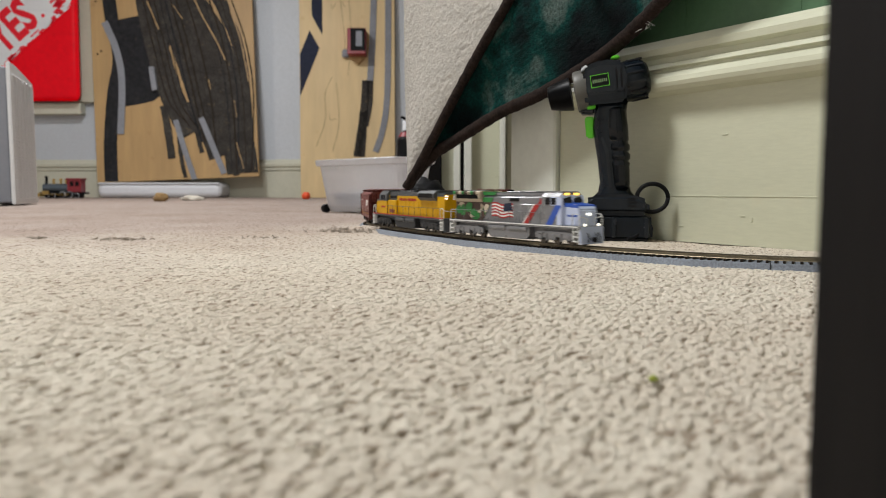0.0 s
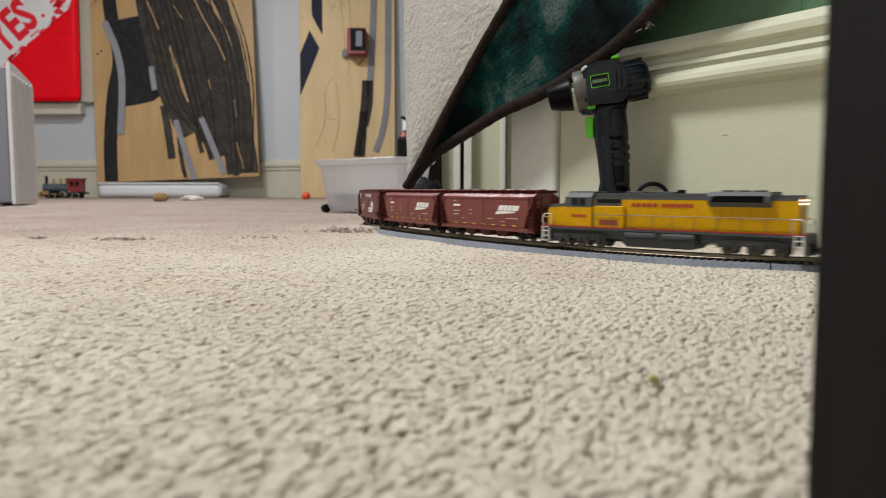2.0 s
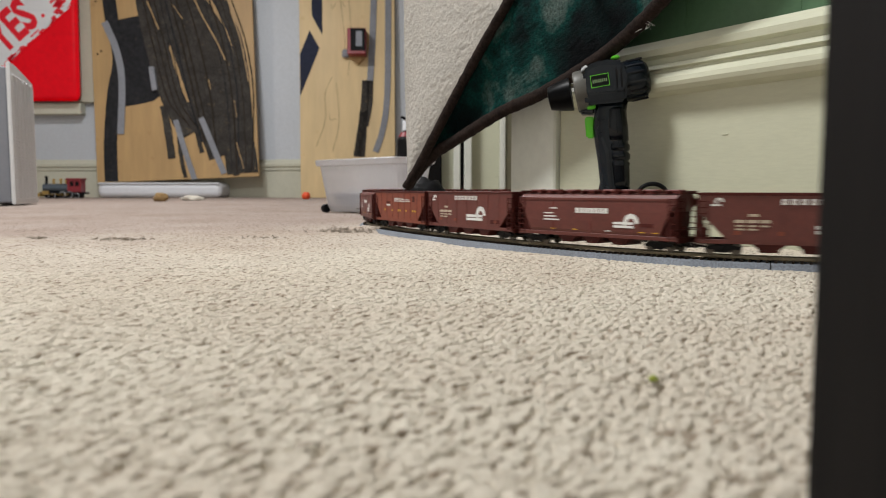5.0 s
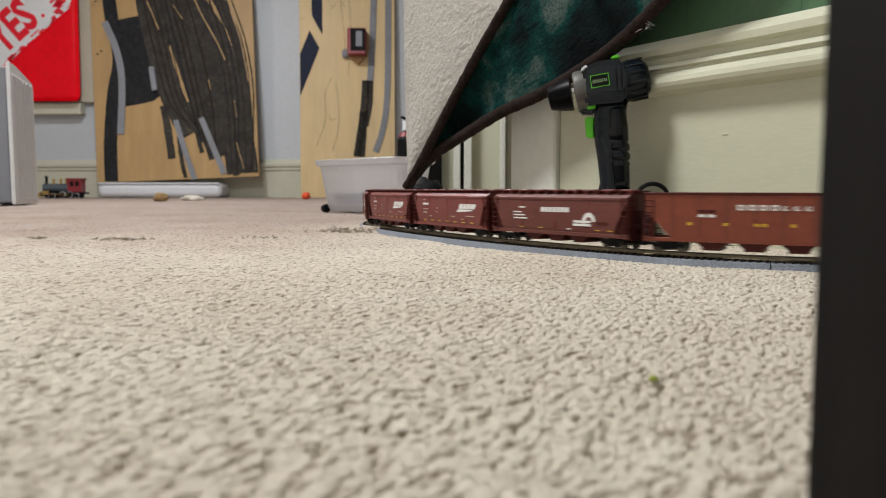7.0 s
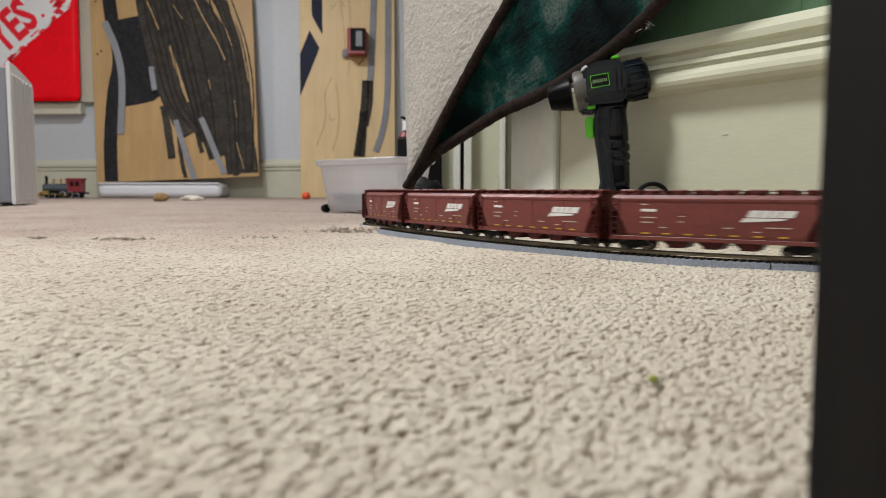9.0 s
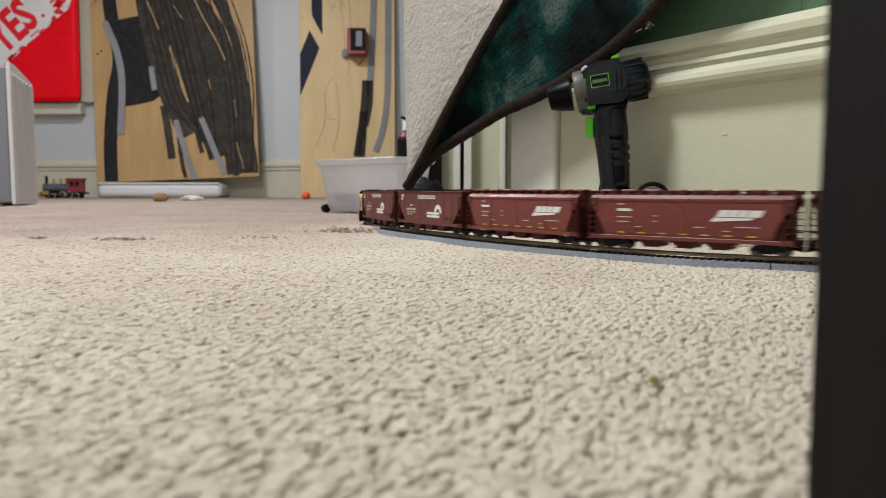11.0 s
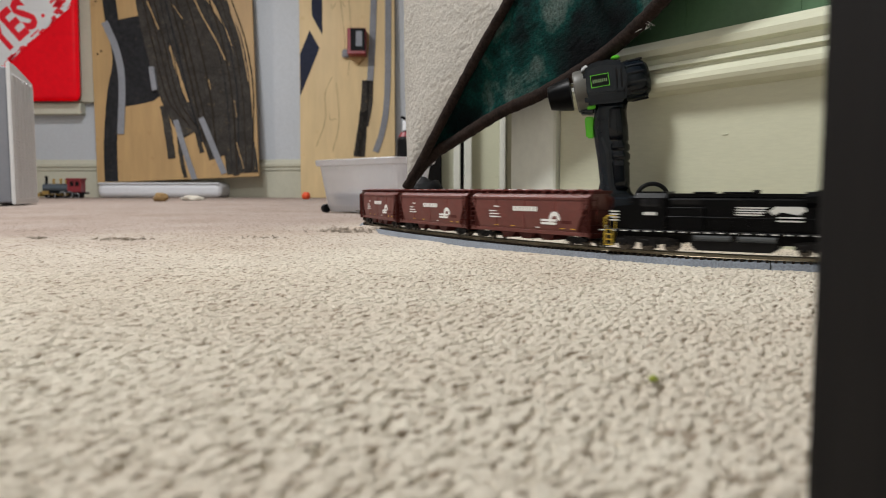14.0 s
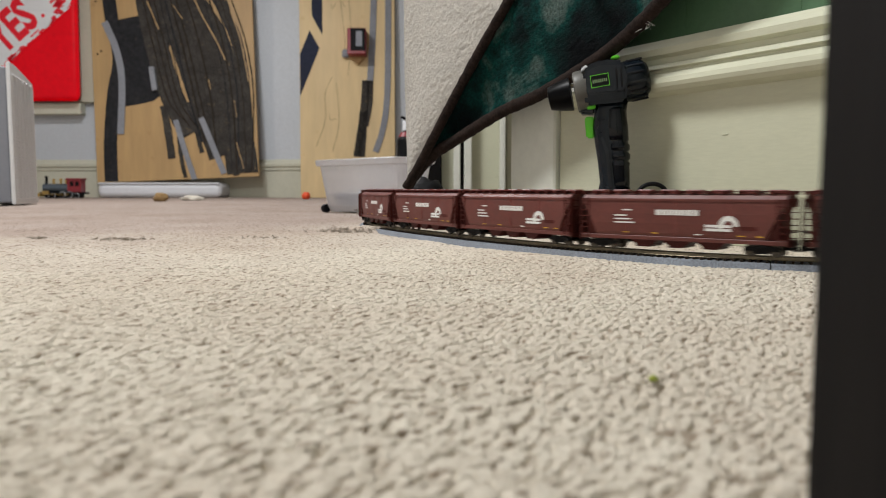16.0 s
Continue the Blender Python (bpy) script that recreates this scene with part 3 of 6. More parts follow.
def pale_board():
    top = new("pale_board")
    top.matrix_basis = pose(-1.07, 5.56, 0.0, -2.0, 0, 0)
    tagged(top, "pale plywood board with grey foam strips leaning on pier", "plywood board")
    bm = B()
    box(bm, 0, 0.71, 0, 0.018, 0, 2.2, 0.002)
    part("board", bm, "plypale", top)
    k = 0.00428

    def P(*pts):
        return [((x - 534) * k, (350 - y) * k) for x, y in pts]
    part("navy_patch", slab(B(), P((555, -50), (574, -50), (574, 67), (556, 34)), -0.004, 0), "navy", top)
    part("navy_patch", slab(B(), P((552, 60), (569, 90), (535, 172), (535, 100)), -0.004, 0), "navy", top)
    part("foam_strip", strip(P((666, -50), (664, 0), (661, 80), (657, 146)), 0.047, 0, 0.006), "greyfoam", top, "blue-grey foam strip")
    part("foam_strip", strip(P((690, -50), (689, 0), (687, 160), (680, 225), (666, 270)), 0.045, 0, 0.006), "greyfoam", top, "blue-grey foam strip")
    for pts, w in ((((650, 146), (646, 200), (634, 278)), 0.06), (((657, 146), (655, 190), (648, 225)), 0.045), (((645, 200), (643, 240), (640, 278)), 0.06)):
        part("ballast_strip", strip(P(*pts), w, -0.001, 0.004, 0.002), "ballast", top)
    for pts in (((602, -20), (612, 60), (614, 110)), ((618, -20), (624, 60), (622, 105), (617, 138)), ((598, 150), (602, 220), (590, 270)), ((590, 140), (578, 170), (578, 215), (562, 260)), ((585, 205), (588, 215), (596, 212)), ((590, 15), (592, 22), (598, 12)), ((608, 10), (614, 20))):
        part("pencil_mark", strip(P(*pts), 0.003, 0, 0.0004), "pencil", top)
    bm = B()
    box(bm, -0.07, 0.065, -0.12, -0.001, -0.095, 0.095, 0.006)
    mach = part("switch_machine", bm, "maroon", top, "red and black switch machine box", at=pose((637 - 534) * k, 0, (350 - 84) * k))
    bm = B()
    box(bm, -0.045, 0.06, -0.126, -0.119, -0.07, 0.09, 0.003)
    part("cover", bm, "black", mach)
    bm = B()
    box(bm, -0.005, 0.04, -0.128, -0.125, -0.04, 0.07)
    part("label_plate", bm, "greyplastic", mach)
    bm = B()
    box(bm, -0.12, -0.07, -0.04, -0.001, -0.1, -0.04, 0.01)
    part("lever", bm, "greyfoam", mach)
    bm = B()
    prism(bm, [(-0.07, -0.095), (0.0, -0.15), (0.05, -0.095)], -0.03, -0.001)
    part("wedge", bm, "ply", mach)


layout_board()
pale_board()


def white_tray():
    bm = B()
    box(bm, -0.46, 0.46, 0, 0.3, 0.0, 0.11, 0.04, 4)
    top = part("storage_box_lid", bm, "whiteplastic", smooth=False)
    top.matrix_basis = pose(-2.11, 5.49, 0.002)
    tagged(top, "white plastic storage lid propped under a plywood board", "plastic lid")
    bm = B()
    box(bm, -0.45, 0.45, -0.006, 0.01, 0.098, 0.111, 0.004)
    part("rim", bm, "whiteplastic", top)


white_tray()


def red_sign():
    top = new("plastic_sign")
    top.matrix_basis = pose(-2.727, 5.64, 0.724, -1.5, 0, 0)
    tagged(top, "red and white plastic panel with torn red lettering", "sign")
    bm = B()
    box(bm, -0.95, 0, -0.05, 0.0, 0.0, 1.0, 0.045, 4)
    part("panel", bm, "redplastic", top, smooth=True)
    bm = B()
    slab(bm, [(-0.95, 0.17), (-0.545, 0.26), (-0.08, 0.66), (-0.02, 0.76), (-0.02, 0.99), (-0.95, 0.99)], -0.053, -0.0495)
    part("white_band", bm, "signwhite", top, "white corrugated band")
    for i in range(30):
        bm = B()
        z = 0.27 + i * 0.024
        x1 = min(-0.04, -0.53 + (z - 0.27) * 1.18)
        box(bm, -0.95, x1, -0.0545, -0.053, z, z + 0.008)
        part("rib", bm, "signwhite", top)
    # torn red fringe along the band
    for i in range(34):
        f = random.random()
        bm = B()
        x, z = -0.53 + 0.45 * f, 0.275 + 0.4 * f
        box(bm, -random.uniform(0.01, 0.04), random.uniform(0.01, 0.04), -0.0005, 0.0005, -random.uniform(0.003, 0.01), random.uniform(0.003, 0.01))
        part("torn_edge", bm, "signred" if i % 3 else "signwhite", top, at=pose(x + random.uniform(-0.02, 0.02), -0.0555, z + random.uniform(-0.02, 0.02), 0, -41, 0))
    for i in range(12):
        bm = B()
        box(bm, -random.uniform(0.02, 0.06), random.uniform(0.02, 0.06), -0.0005, 0.0005, -random.uniform(0.004, 0.012), random.uniform(0.004, 0.012))
        part("torn_edge", bm, "signred", top, at=pose(-0.2 + 0.09 * random.random() + i * 0.007, -0.0555, 0.68 + i * 0.014 + random.uniform(-0.02, 0.02), 0, -41, 0))
    word("YES", 0.34, "signred", top, pose(-0.475, -0.0558, 0.54, 90, 0, 0) @ pose(0, 0, 0, 0, 0, 41), squeeze=0.68, bold=0.012)
    bm = B()
    rod(bm, (0, 0, 0), (0, -0.002, 0), 0.014)
    part("mark", bm, "signred", top, at=pose(-0.245, -0.0545, 0.625))


def word(text, size, mat, parent, at, squeeze=1.0, bold=0.0, name="lettering", label=""):
    cu = bpy.data.curves.new(name, "FONT")
    cu.body, cu.size, cu.extrude, cu.align_x, cu.align_y, cu.offset, cu.resolution_u = text, size, 0.0, "CENTER", "CENTER", bold, 2
    tmp = bpy.data.objects.new("tmp", cu)
    scene.collection.objects.link(tmp)
    me = bpy.data.meshes.new_from_object(tmp.evaluated_get(bpy.context.evaluated_depsgraph_get()))
    bpy.data.objects.remove(tmp)
    me.transform(Matrix.Diagonal((squeeze, 1, 1, 1)))
    me.materials.clear()
    me.materials.append(M[mat])
    ob = new(name, me)
    ob.parent, ob.matrix_basis = parent, at
    return tagged(ob, label)


red_sign()


def air_purifier():
    top = new("air_purifier")
    ang = math.degrees(math.atan2(3.3 - 2.87, -1.81 + 1.66))
    top.matrix_basis = pose(-1.662, 2.87, 0.0, 0, 0, ang)     # x along the grille, y into the body
    tagged(top, "grey and white box heater with a wavy grille", "space heater")
    bm = B()
    box(bm, 0.004, 0.45, 0.012, 0.42, 0.012, 0.535, 0.008, 3)
    part("body", bm, "greyplastic", top)
    bm = B()
    prism(bm, [(0.0, 0.005), (0.46, 0.005), (0.462, 0.5), (0.44, 0.53), (0.12, 0.555), (0.0, 0.555)], -0.002, 0.012)
    bmesh.ops.bevel(bm, geom=bm.edges[:], offset=0.004, segments=2, affect="EDGES")
    part("front_frame", bm, "grille", top, "white plastic front frame")
    for i in range(40):
        z = 0.03 + i * 0.0122
        pts = [(0.03 + 0.4 * j / 24, -0.004, z + 0.003 * math.sin(j / 24 * math.pi * 12)) for j in range(25)]
        bm = B()
        tube(bm, pts, 0.003, 5)
        part("grille_wave", bm, "grille", top)
    for x in (0.06, 0.4):
        bm = B()
        box(bm, x - 0.03, x + 0.03, 0.05, 0.36, 0.0, 0.014, 0.003)
        part("foot", bm, "grille", top)
    bm = B()
    tube(bm, curve_points([(-0.002, 0.42, 0.12), (-0.006, 0.3, 0.125), (-0.006, 0.15, 0.06), (-0.006, 0.09, 0.006)], 8), 0.004, 6)
    part("cord", bm, "black", top, "dark power cord")


air_purifier()


def toy_locomotive():
    top = new("toy_steam_locomotive")
    top.matrix_basis = pose(-2.72, 5.32, 0.0) @ Matrix.Scale(0.86, 4)
    tagged(top, "toy steam locomotive with red cab and brass trim", "toy train")
    bm = B()
    rod(bm, (-0.17, 0, 0.085), (0.05, 0, 0.085), 0.036, 20)
    part("boiler", bm, "steelblue", top, smooth=False)
    bm = B()
    box(bm, 0.04, 0.155, -0.042, 0.042, 0.05, 0.15, 0.003)
    box(bm, 0.03, 0.165, -0.05, 0.05, 0.15, 0.166, 0.004)
    cab = part("cab", bm, "maroon", top, "maroon cab")
    for x in (0.065, 0.11):
        bm = B()
        box(bm, x, x + 0.03, -0.044, -0.041, 0.1, 0.138)
        part("window", bm, "black", cab)
    bm = B()
    box(bm, -0.19, 0.17, -0.034, 0.034, 0.035, 0.05, 0.003)
    part("frame", bm, "black", top)
    for x, r in ((-0.13, 0.022), (-0.075, 0.022), (0.0, 0.03), (0.06, 0.03), (0.12, 0.022)):
        bm = B()
        rod(bm, (x, -0.045, r), (x, 0.045, r), r, 16)
        w = part("wheel", bm, "black", top)
        bm = B()
        bmesh.ops.create_cone(bm, cap_ends=False, segments=16, radius1=r * 0.9, radius2=r * 0.8, depth=0.004, matrix=pose(x, -0.047, r, 90, 0, 0))
        part("rim", bm, "whiteplastic", w)
    for x, z, mat in ((-0.15, 0.185, "black"), (-0.09, 0.16, "brass"), (-0.03, 0.165, "brass"), (0.015, 0.155, "brass")):
        bm = B()
        rod(bm, (x, 0, 0.115), (x, 0, z - 0.01), 0.01, 12)
        rod(bm, (x, 0, z - 0.012), (x, 0, z), 0.014, 12, 0.009)
        part("dome" if mat == "brass" else "chimney", bm, mat, top)
    bm = B()
    prism(bm, [(-0.19, 0.05), (-0.25, 0.008), (-0.19, 0.012)], -0.036, 0.036)
    part("cowcatcher", bm, "brass", top, "brass cowcatcher")
    bm = B()
    box(bm, -0.17, -0.11, -0.05, -0.036, 0.03, 0.06, 0.004)
    part("cylinder", bm, "brass", top)
    bm = B()
    tube(bm, [(-0.12, -0.05, 0.035), (0.0, -0.052, 0.03), (0.06, -0.052, 0.03)], 0.003, 6)
    part("rod", bm, "brass", top)
    bm = B()
    box(bm, 0.17, 0.2, -0.012, 0.012, 0.035, 0.05, 0.002)
    part("coupler", bm, "black", top)


toy_locomotive()


def blob(bm, r, squash, rough, seed, sub=3):
    vs = bmesh.ops.create_icosphere(bm, subdivisions=sub, radius=1)["verts"]
    for v in vs:
        n = noise.noise(v.co * 1.7 + Vector((seed, 0, 0))) + 0.5 * noise.noise(v.co * 4.1 + Vector((0, seed, 0)))
        v.co = Vector((v.co.x * squash[0], v.co.y * squash[1], max(v.co.z, -0.75) * squash[2])) * r * (1 + rough * n)
    return vs


def loose(name, mat, x, y, r, squash, rough, seed, label, category, lift):
    bm = B()
    blob(bm, r, squash, rough, seed)
    tagged(part(name, bm, mat, None, smooth=True, at=pose(x, y, lift)), label, category)


loose("sponge_lump", "tan", -1.50, 3.93, 0.037, (1.05, 0.8, 0.75), 0.25, 2.0, "brown crumbled lump lying on the carpet", "debris", 0.02)
loose("crumpled_cloth", "cloth", -1.46, 4.3, 0.05, (1.2, 0.8, 0.36), 0.5, 5.0, "pale crumpled cloth lying on the carpet", "cloth", 0.011)
loose("foam_dart_ball", "orange", -0.885, 4.78, 0.027, (1, 1, 1), 0.05, 8.0, "small orange-red foam ball on the carpet", "ball", 0.02)
loose("green_crumb", "olive", 0.0732, 0.252, 0.0016, (1, 1, 0.8), 0.3, 1.0, "tiny green crumb on the carpet", "debris", 0.0012)


def lint():
    for name, cx, cy, wx, wy, n, label in (("carpet_lint", -0.135, 1.135, 0.05, 0.018, 300, "tuft of grey lint and fluff beside the track"), ("carpet_lint", -0.42, 0.96, 0.03, 0.012, 65, "smudge of grey lint on the carpet"), ("carpet_lint", -0.54, 0.98, 0.012, 0.006, 30, "small smudge of lint on the carpet"), ("carpet_lint", -0.24, 0.99, 0.03, 0.012, 20, "thin scatter of lint on the carpet")):
        bm = B()
        for i in range(n):
            x, y = random.gauss(0, wx * 0.55), random.gauss(0, wy * 0.55)
            a, l = random.uniform(0, 6.28), random.uniform(0.003, 0.009)
            z = 0.001 + abs(random.gauss(0, 0.0014)) * (2.2 if n > 200 else 1)
            pts = [(x, y, z * 0.6), (x + l * 0.5 * math.cos(a), y + l * 0.5 * math.sin(a), z + 0.001), (x + l * math.cos(a + 0.5), y + l * math.sin(a + 0.5), z * 0.6)]
            tube(bm, pts, 0.00055, 3)
        tagged(part(name, bm, "lint", None, at=pose(cx, cy, 0.0)), label, "lint", kind="stuff")


lint()


def storage_tub():
    top = new("storage_tub")
    a = Vector((-0.368, 2.1, 0))
    d = Vector((-0.115, 1.83, 0)) - a
    L = d.length
    top.matrix_basis = pose(a.x, a.y, 0.0, 0, 0, math.degrees(math.atan2(d.y, d.x)))   # x along the front, y away
    tagged(top, "frosted clear plastic storage tub on small black casters", "storage tub")
    bm = B()
    W = 0.14

    def ring(i, z):
        pts = []
        for cx, cy, a0 in ((L - i, W - i, 0), (i, W - i, 90), (i, i, 180), (L - i, i, 270)):
            for k in range(5):
                q = radians(a0 + k * 22.5)
                r = 0.03
                pts.append((cx - math.copysign(r, math.cos(radians(a0 + 45))) + r * math.cos(q), cy - math.copysign(r, math.sin(radians(a0 + 45))) + r * math.sin(q), z))
        return [bm.verts.new(p) for p in pts]
    rings = [ring(0.026, 0.004), ring(0.02, 0.02), ring(0.006, 0.128), ring(-0.002, 0.131), ring(-0.005, 0.144), ring(-0.002, 0.147), ring(0.004, 0.143), ring(0.01, 0.128), ring(0.0235, 0.022), ring(0.03, 0.008)]
    for r0, r1 in zip(rings, rings[1:]):
        for k in range(20):
            bm.faces.new((r0[k], r0[(k + 1) % 20], r1[(k + 1) % 20], r1[k]))
    bm.faces.new(rings[0][::-1]), bm.faces.new(rings[-1])
    bmesh.ops.recalc_face_normals(bm, faces=bm.faces[:])
    part("bin", bm, "tub", top, smooth=False)
    bm = B()
    box(bm, 0.05, 0.22, 0.035, 0.1, 0.022, 0.06, 0.01, 2)
    part("contents", bm, "greyplastic", top, "grey things seen dimly inside")
    for x, y in ((0.026, 0.024), (L - 0.02, 0.06)):
        bm = B()
        rod(bm, (x - 0.007, y, 0.012), (x + 0.007, y, 0.012), 0.012, 14)
        part("caster", bm, "black", top)


storage_tub()


def spray_bottle():
    top = new("spray_bottle")
    top.matrix_basis = pose(-0.196, 4.0, 0.0)
    tagged(top, "dark bottle with red label and white cap on carpet", "bottle")
    bm = B()
    rod(bm, (0, 0, 0.0), (0, 0, 0.33), 0.05, 20)
    rod(bm, (0, 0, 0.33), (0, 0, 0.38), 0.05, 20, 0.02)
    part("bottle", bm, "black", top, smooth=False)
    bm = B()
    rod(bm, (0, 0, 0.345), (0, 0, 0.37), 0.046, 20, 0.03)
    part("label_band", bm, "maroon", top)
    bm = B()
    rod(bm, (0, 0, 0.38), (0, 0, 0.43), 0.02, 14)
    part("cap", bm, "whiteplastic", top)
    bm = B()
    tube(bm, [(0.0, 0, 0.43), (-0.01, 0, 0.445), (-0.03, 0, 0.45)], 0.008, 8)
    part("nozzle", bm, "black", top)


spray_bottle()


# ---- space behind the door casing ----
wall_box("wall_return", "cream", -0.05, 1.1, 2.25, 2.37, 0, 2.5, None, 0, "cream painted wall seen behind the door casing")
# the two dark strips paint the shade beside the blanket and between the boards
for x0, x1, y, mat in ((0.032, 0.052, 2.21, "creamlight"), (0.063, 0.086, 2.2, "creamlight"), (0.17, 0.186, 2.2, "creamlight"), (0.19, 0.22, 2.235, "cream"), (-0.045, -0.004, 2.2, "darkwood"), (0.053, 0.062, 2.22, "darkwood")):
    wall_box("trim", mat, x0, x1, y, 2.2495, 0, 2.3, None, 0.003, "pale cream vertical trim boards and dark shade strips on the wall")


def dark_bag():
    # black lump added to fill in the shade below the hanging blanket
    bm = B()
    blob(bm, 0.052, (0.8, 0.6, 0.95), 0.35, 7.3)
    top = tagged(part("dark_bag", bm, "black", None, smooth=True, at=pose(-0.034, 1.5, 0.036)), "small black lump added for the shade under the blanket", "bag")
    return top


dark_bag()


def table_leg():
    bm = B()
    box(bm, 0.0, 0.055, 0.0, 0.055, 0.0, 0.72, 0.002, 3)
    top = new("table_leg")
    top.matrix_basis = pose(0.0711, 0.086, 0, 0, 0, 0)
    tagged(top, "dark brown wooden table leg standing on the carpet", "table leg")
    part("post", bm, "darkwood", top)
    bm = B()
    box(bm, 0.004, 0.051, 0.004, 0.051, -0.004, 0.0, 0.001)
    part("foot_glide", bm, "black", top)


table_leg()


# ---- the blanket ----
def blanket():
    top = new("blanket")
    tagged(top, "fleece blanket, cream sherpa outside and printed green inside, hanging down", "blanket")
    fold = curve_points([(-0.061, 1.27, 0.0685), (-0.038, 1.255, 0.106), (-0.0132, 1.2306, 0.1515), (0.0325, 1.1885, 0.2336), (0.0745, 1.1465, 0.3045), (0.1017, 1.117, 0.3478), (0.1617, 1.077, 0.4578), (0.2217, 1.047, 0.5878), (0.2517, 1.037, 0.7078)], 10)
    edge = curve_points([(-0.058, 1.285, 0.072), (-0.044, 1.28, 0.092), (-0.0134, 1.2506, 0.1244), (0.0332, 1.2085, 0.1518), (0.0929, 1.1497, 0.185), (0.146, 1.0908, 0.2052), (0.1987, 1.0235, 0.2334), (0.2325, 0.9731, 0.2578), (0.2678, 0.91, 0.2958), (0.3178, 0.845, 0.3658), (0.3678, 0.775, 0.4858), (0.3978, 0.745, 0.6858)], 10)
    side = curve_points([(-0.0605, 1.29, 0.072), (-0.063, 1.3, 0.141), (-0.066, 1.3, 0.249), (-0.067, 1.3, 0.394), (-0.067, 1.3, 0.55), (-0.06, 1.32, 0.7)], 12)

    def along(line, f):
        f *= len(line) - 1
        i = min(int(f), len(line) - 2)
        return Vector(line[i]).lerp(Vector(line[i + 1]), f - i)

    def sheet(a, b, nu, nv, wave, tuft, size, side_sign):
        bm = B()
        rows = []
        for i in range(nv + 1):
            f = i / nv
            p, q = along(a, f), along(b, f)
            row = []
            for j in range(nu + 1):
                g = j / nu
                v = p.lerp(q, g)
                bulge = wave * math.sin(g * math.pi) * (0.6 + 0.5 * math.sin(f * 7))
                c = noise.voronoi(v / size)[0][0]
                row.append(bm.verts.new(v + Vector((-0.55, -0.83, 0)) * (bulge + tuft * (0.8 - c)) + Vector((noise.noise(v * 300), 0, noise.noise(v * 290))) * tuft * 0.3))
            rows.append(row)
        for r0, r1 in zip(rows, rows[1:]):
            for j in range(nu):
                bm.faces.new((r0[j], r0[j + 1], r1[j + 1], r1[j]))
        # the cloth's other face
        back = [[bm.verts.new(v.co + Vector((0.55, 0.83, 0)) * 0.004) for v in r] for r in rows]
        for r0, r1 in zip(back, back[1:]):
            for j in range(nu):
                bm.faces.new((r0[j], r1[j], r1[j + 1], r0[j + 1]))
        return bm
    part("printed_side", sheet(fold, edge, 130, 150, -0.012, 0.0016, 0.006, 1), "print", top, "dark green printed plush side", smooth=True)
    part("sherpa_side", sheet(side, fold, 120, 190, 0.012, 0.0022, 0.0075, 1), "sherpa", top, "cream sherpa fleece side", smooth=True)
    for line, r in ((fold, 0.0078), (edge, 0.0092)):
        bm = B()
        fine = curve_points(line[::2] + [line[-1]], 8)
        tube(bm, [Vector(p) + Vector((-0.55, -0.83, 0)) * 0.004 for p in fine], [r * (1 + 0.12 * noise.noise(Vector(p) * 120)) for p in fine], 12)
        part("binding", bm, "binding", top, "dark brown bound edge", smooth=True)
    bm = B()
    for i in range(5):
        o = Vector((random.uniform(-0.008, 0.008), 0, random.uniform(-0.006, 0.006)))
        c = Vector((0.2445, 0.90, 0.258)) + o
        tube(bm, [c, c + Vector((random.uniform(-0.008, 0.008), -0.002, random.uniform(-0.004, 0.004))), c + Vector((random.uniform(-0.014, 0.014), 0, random.uniform(-0.006, 0.006)))], 0.00018, 4)
    part("loose_thread", bm, "textwhite", top)


blanket()


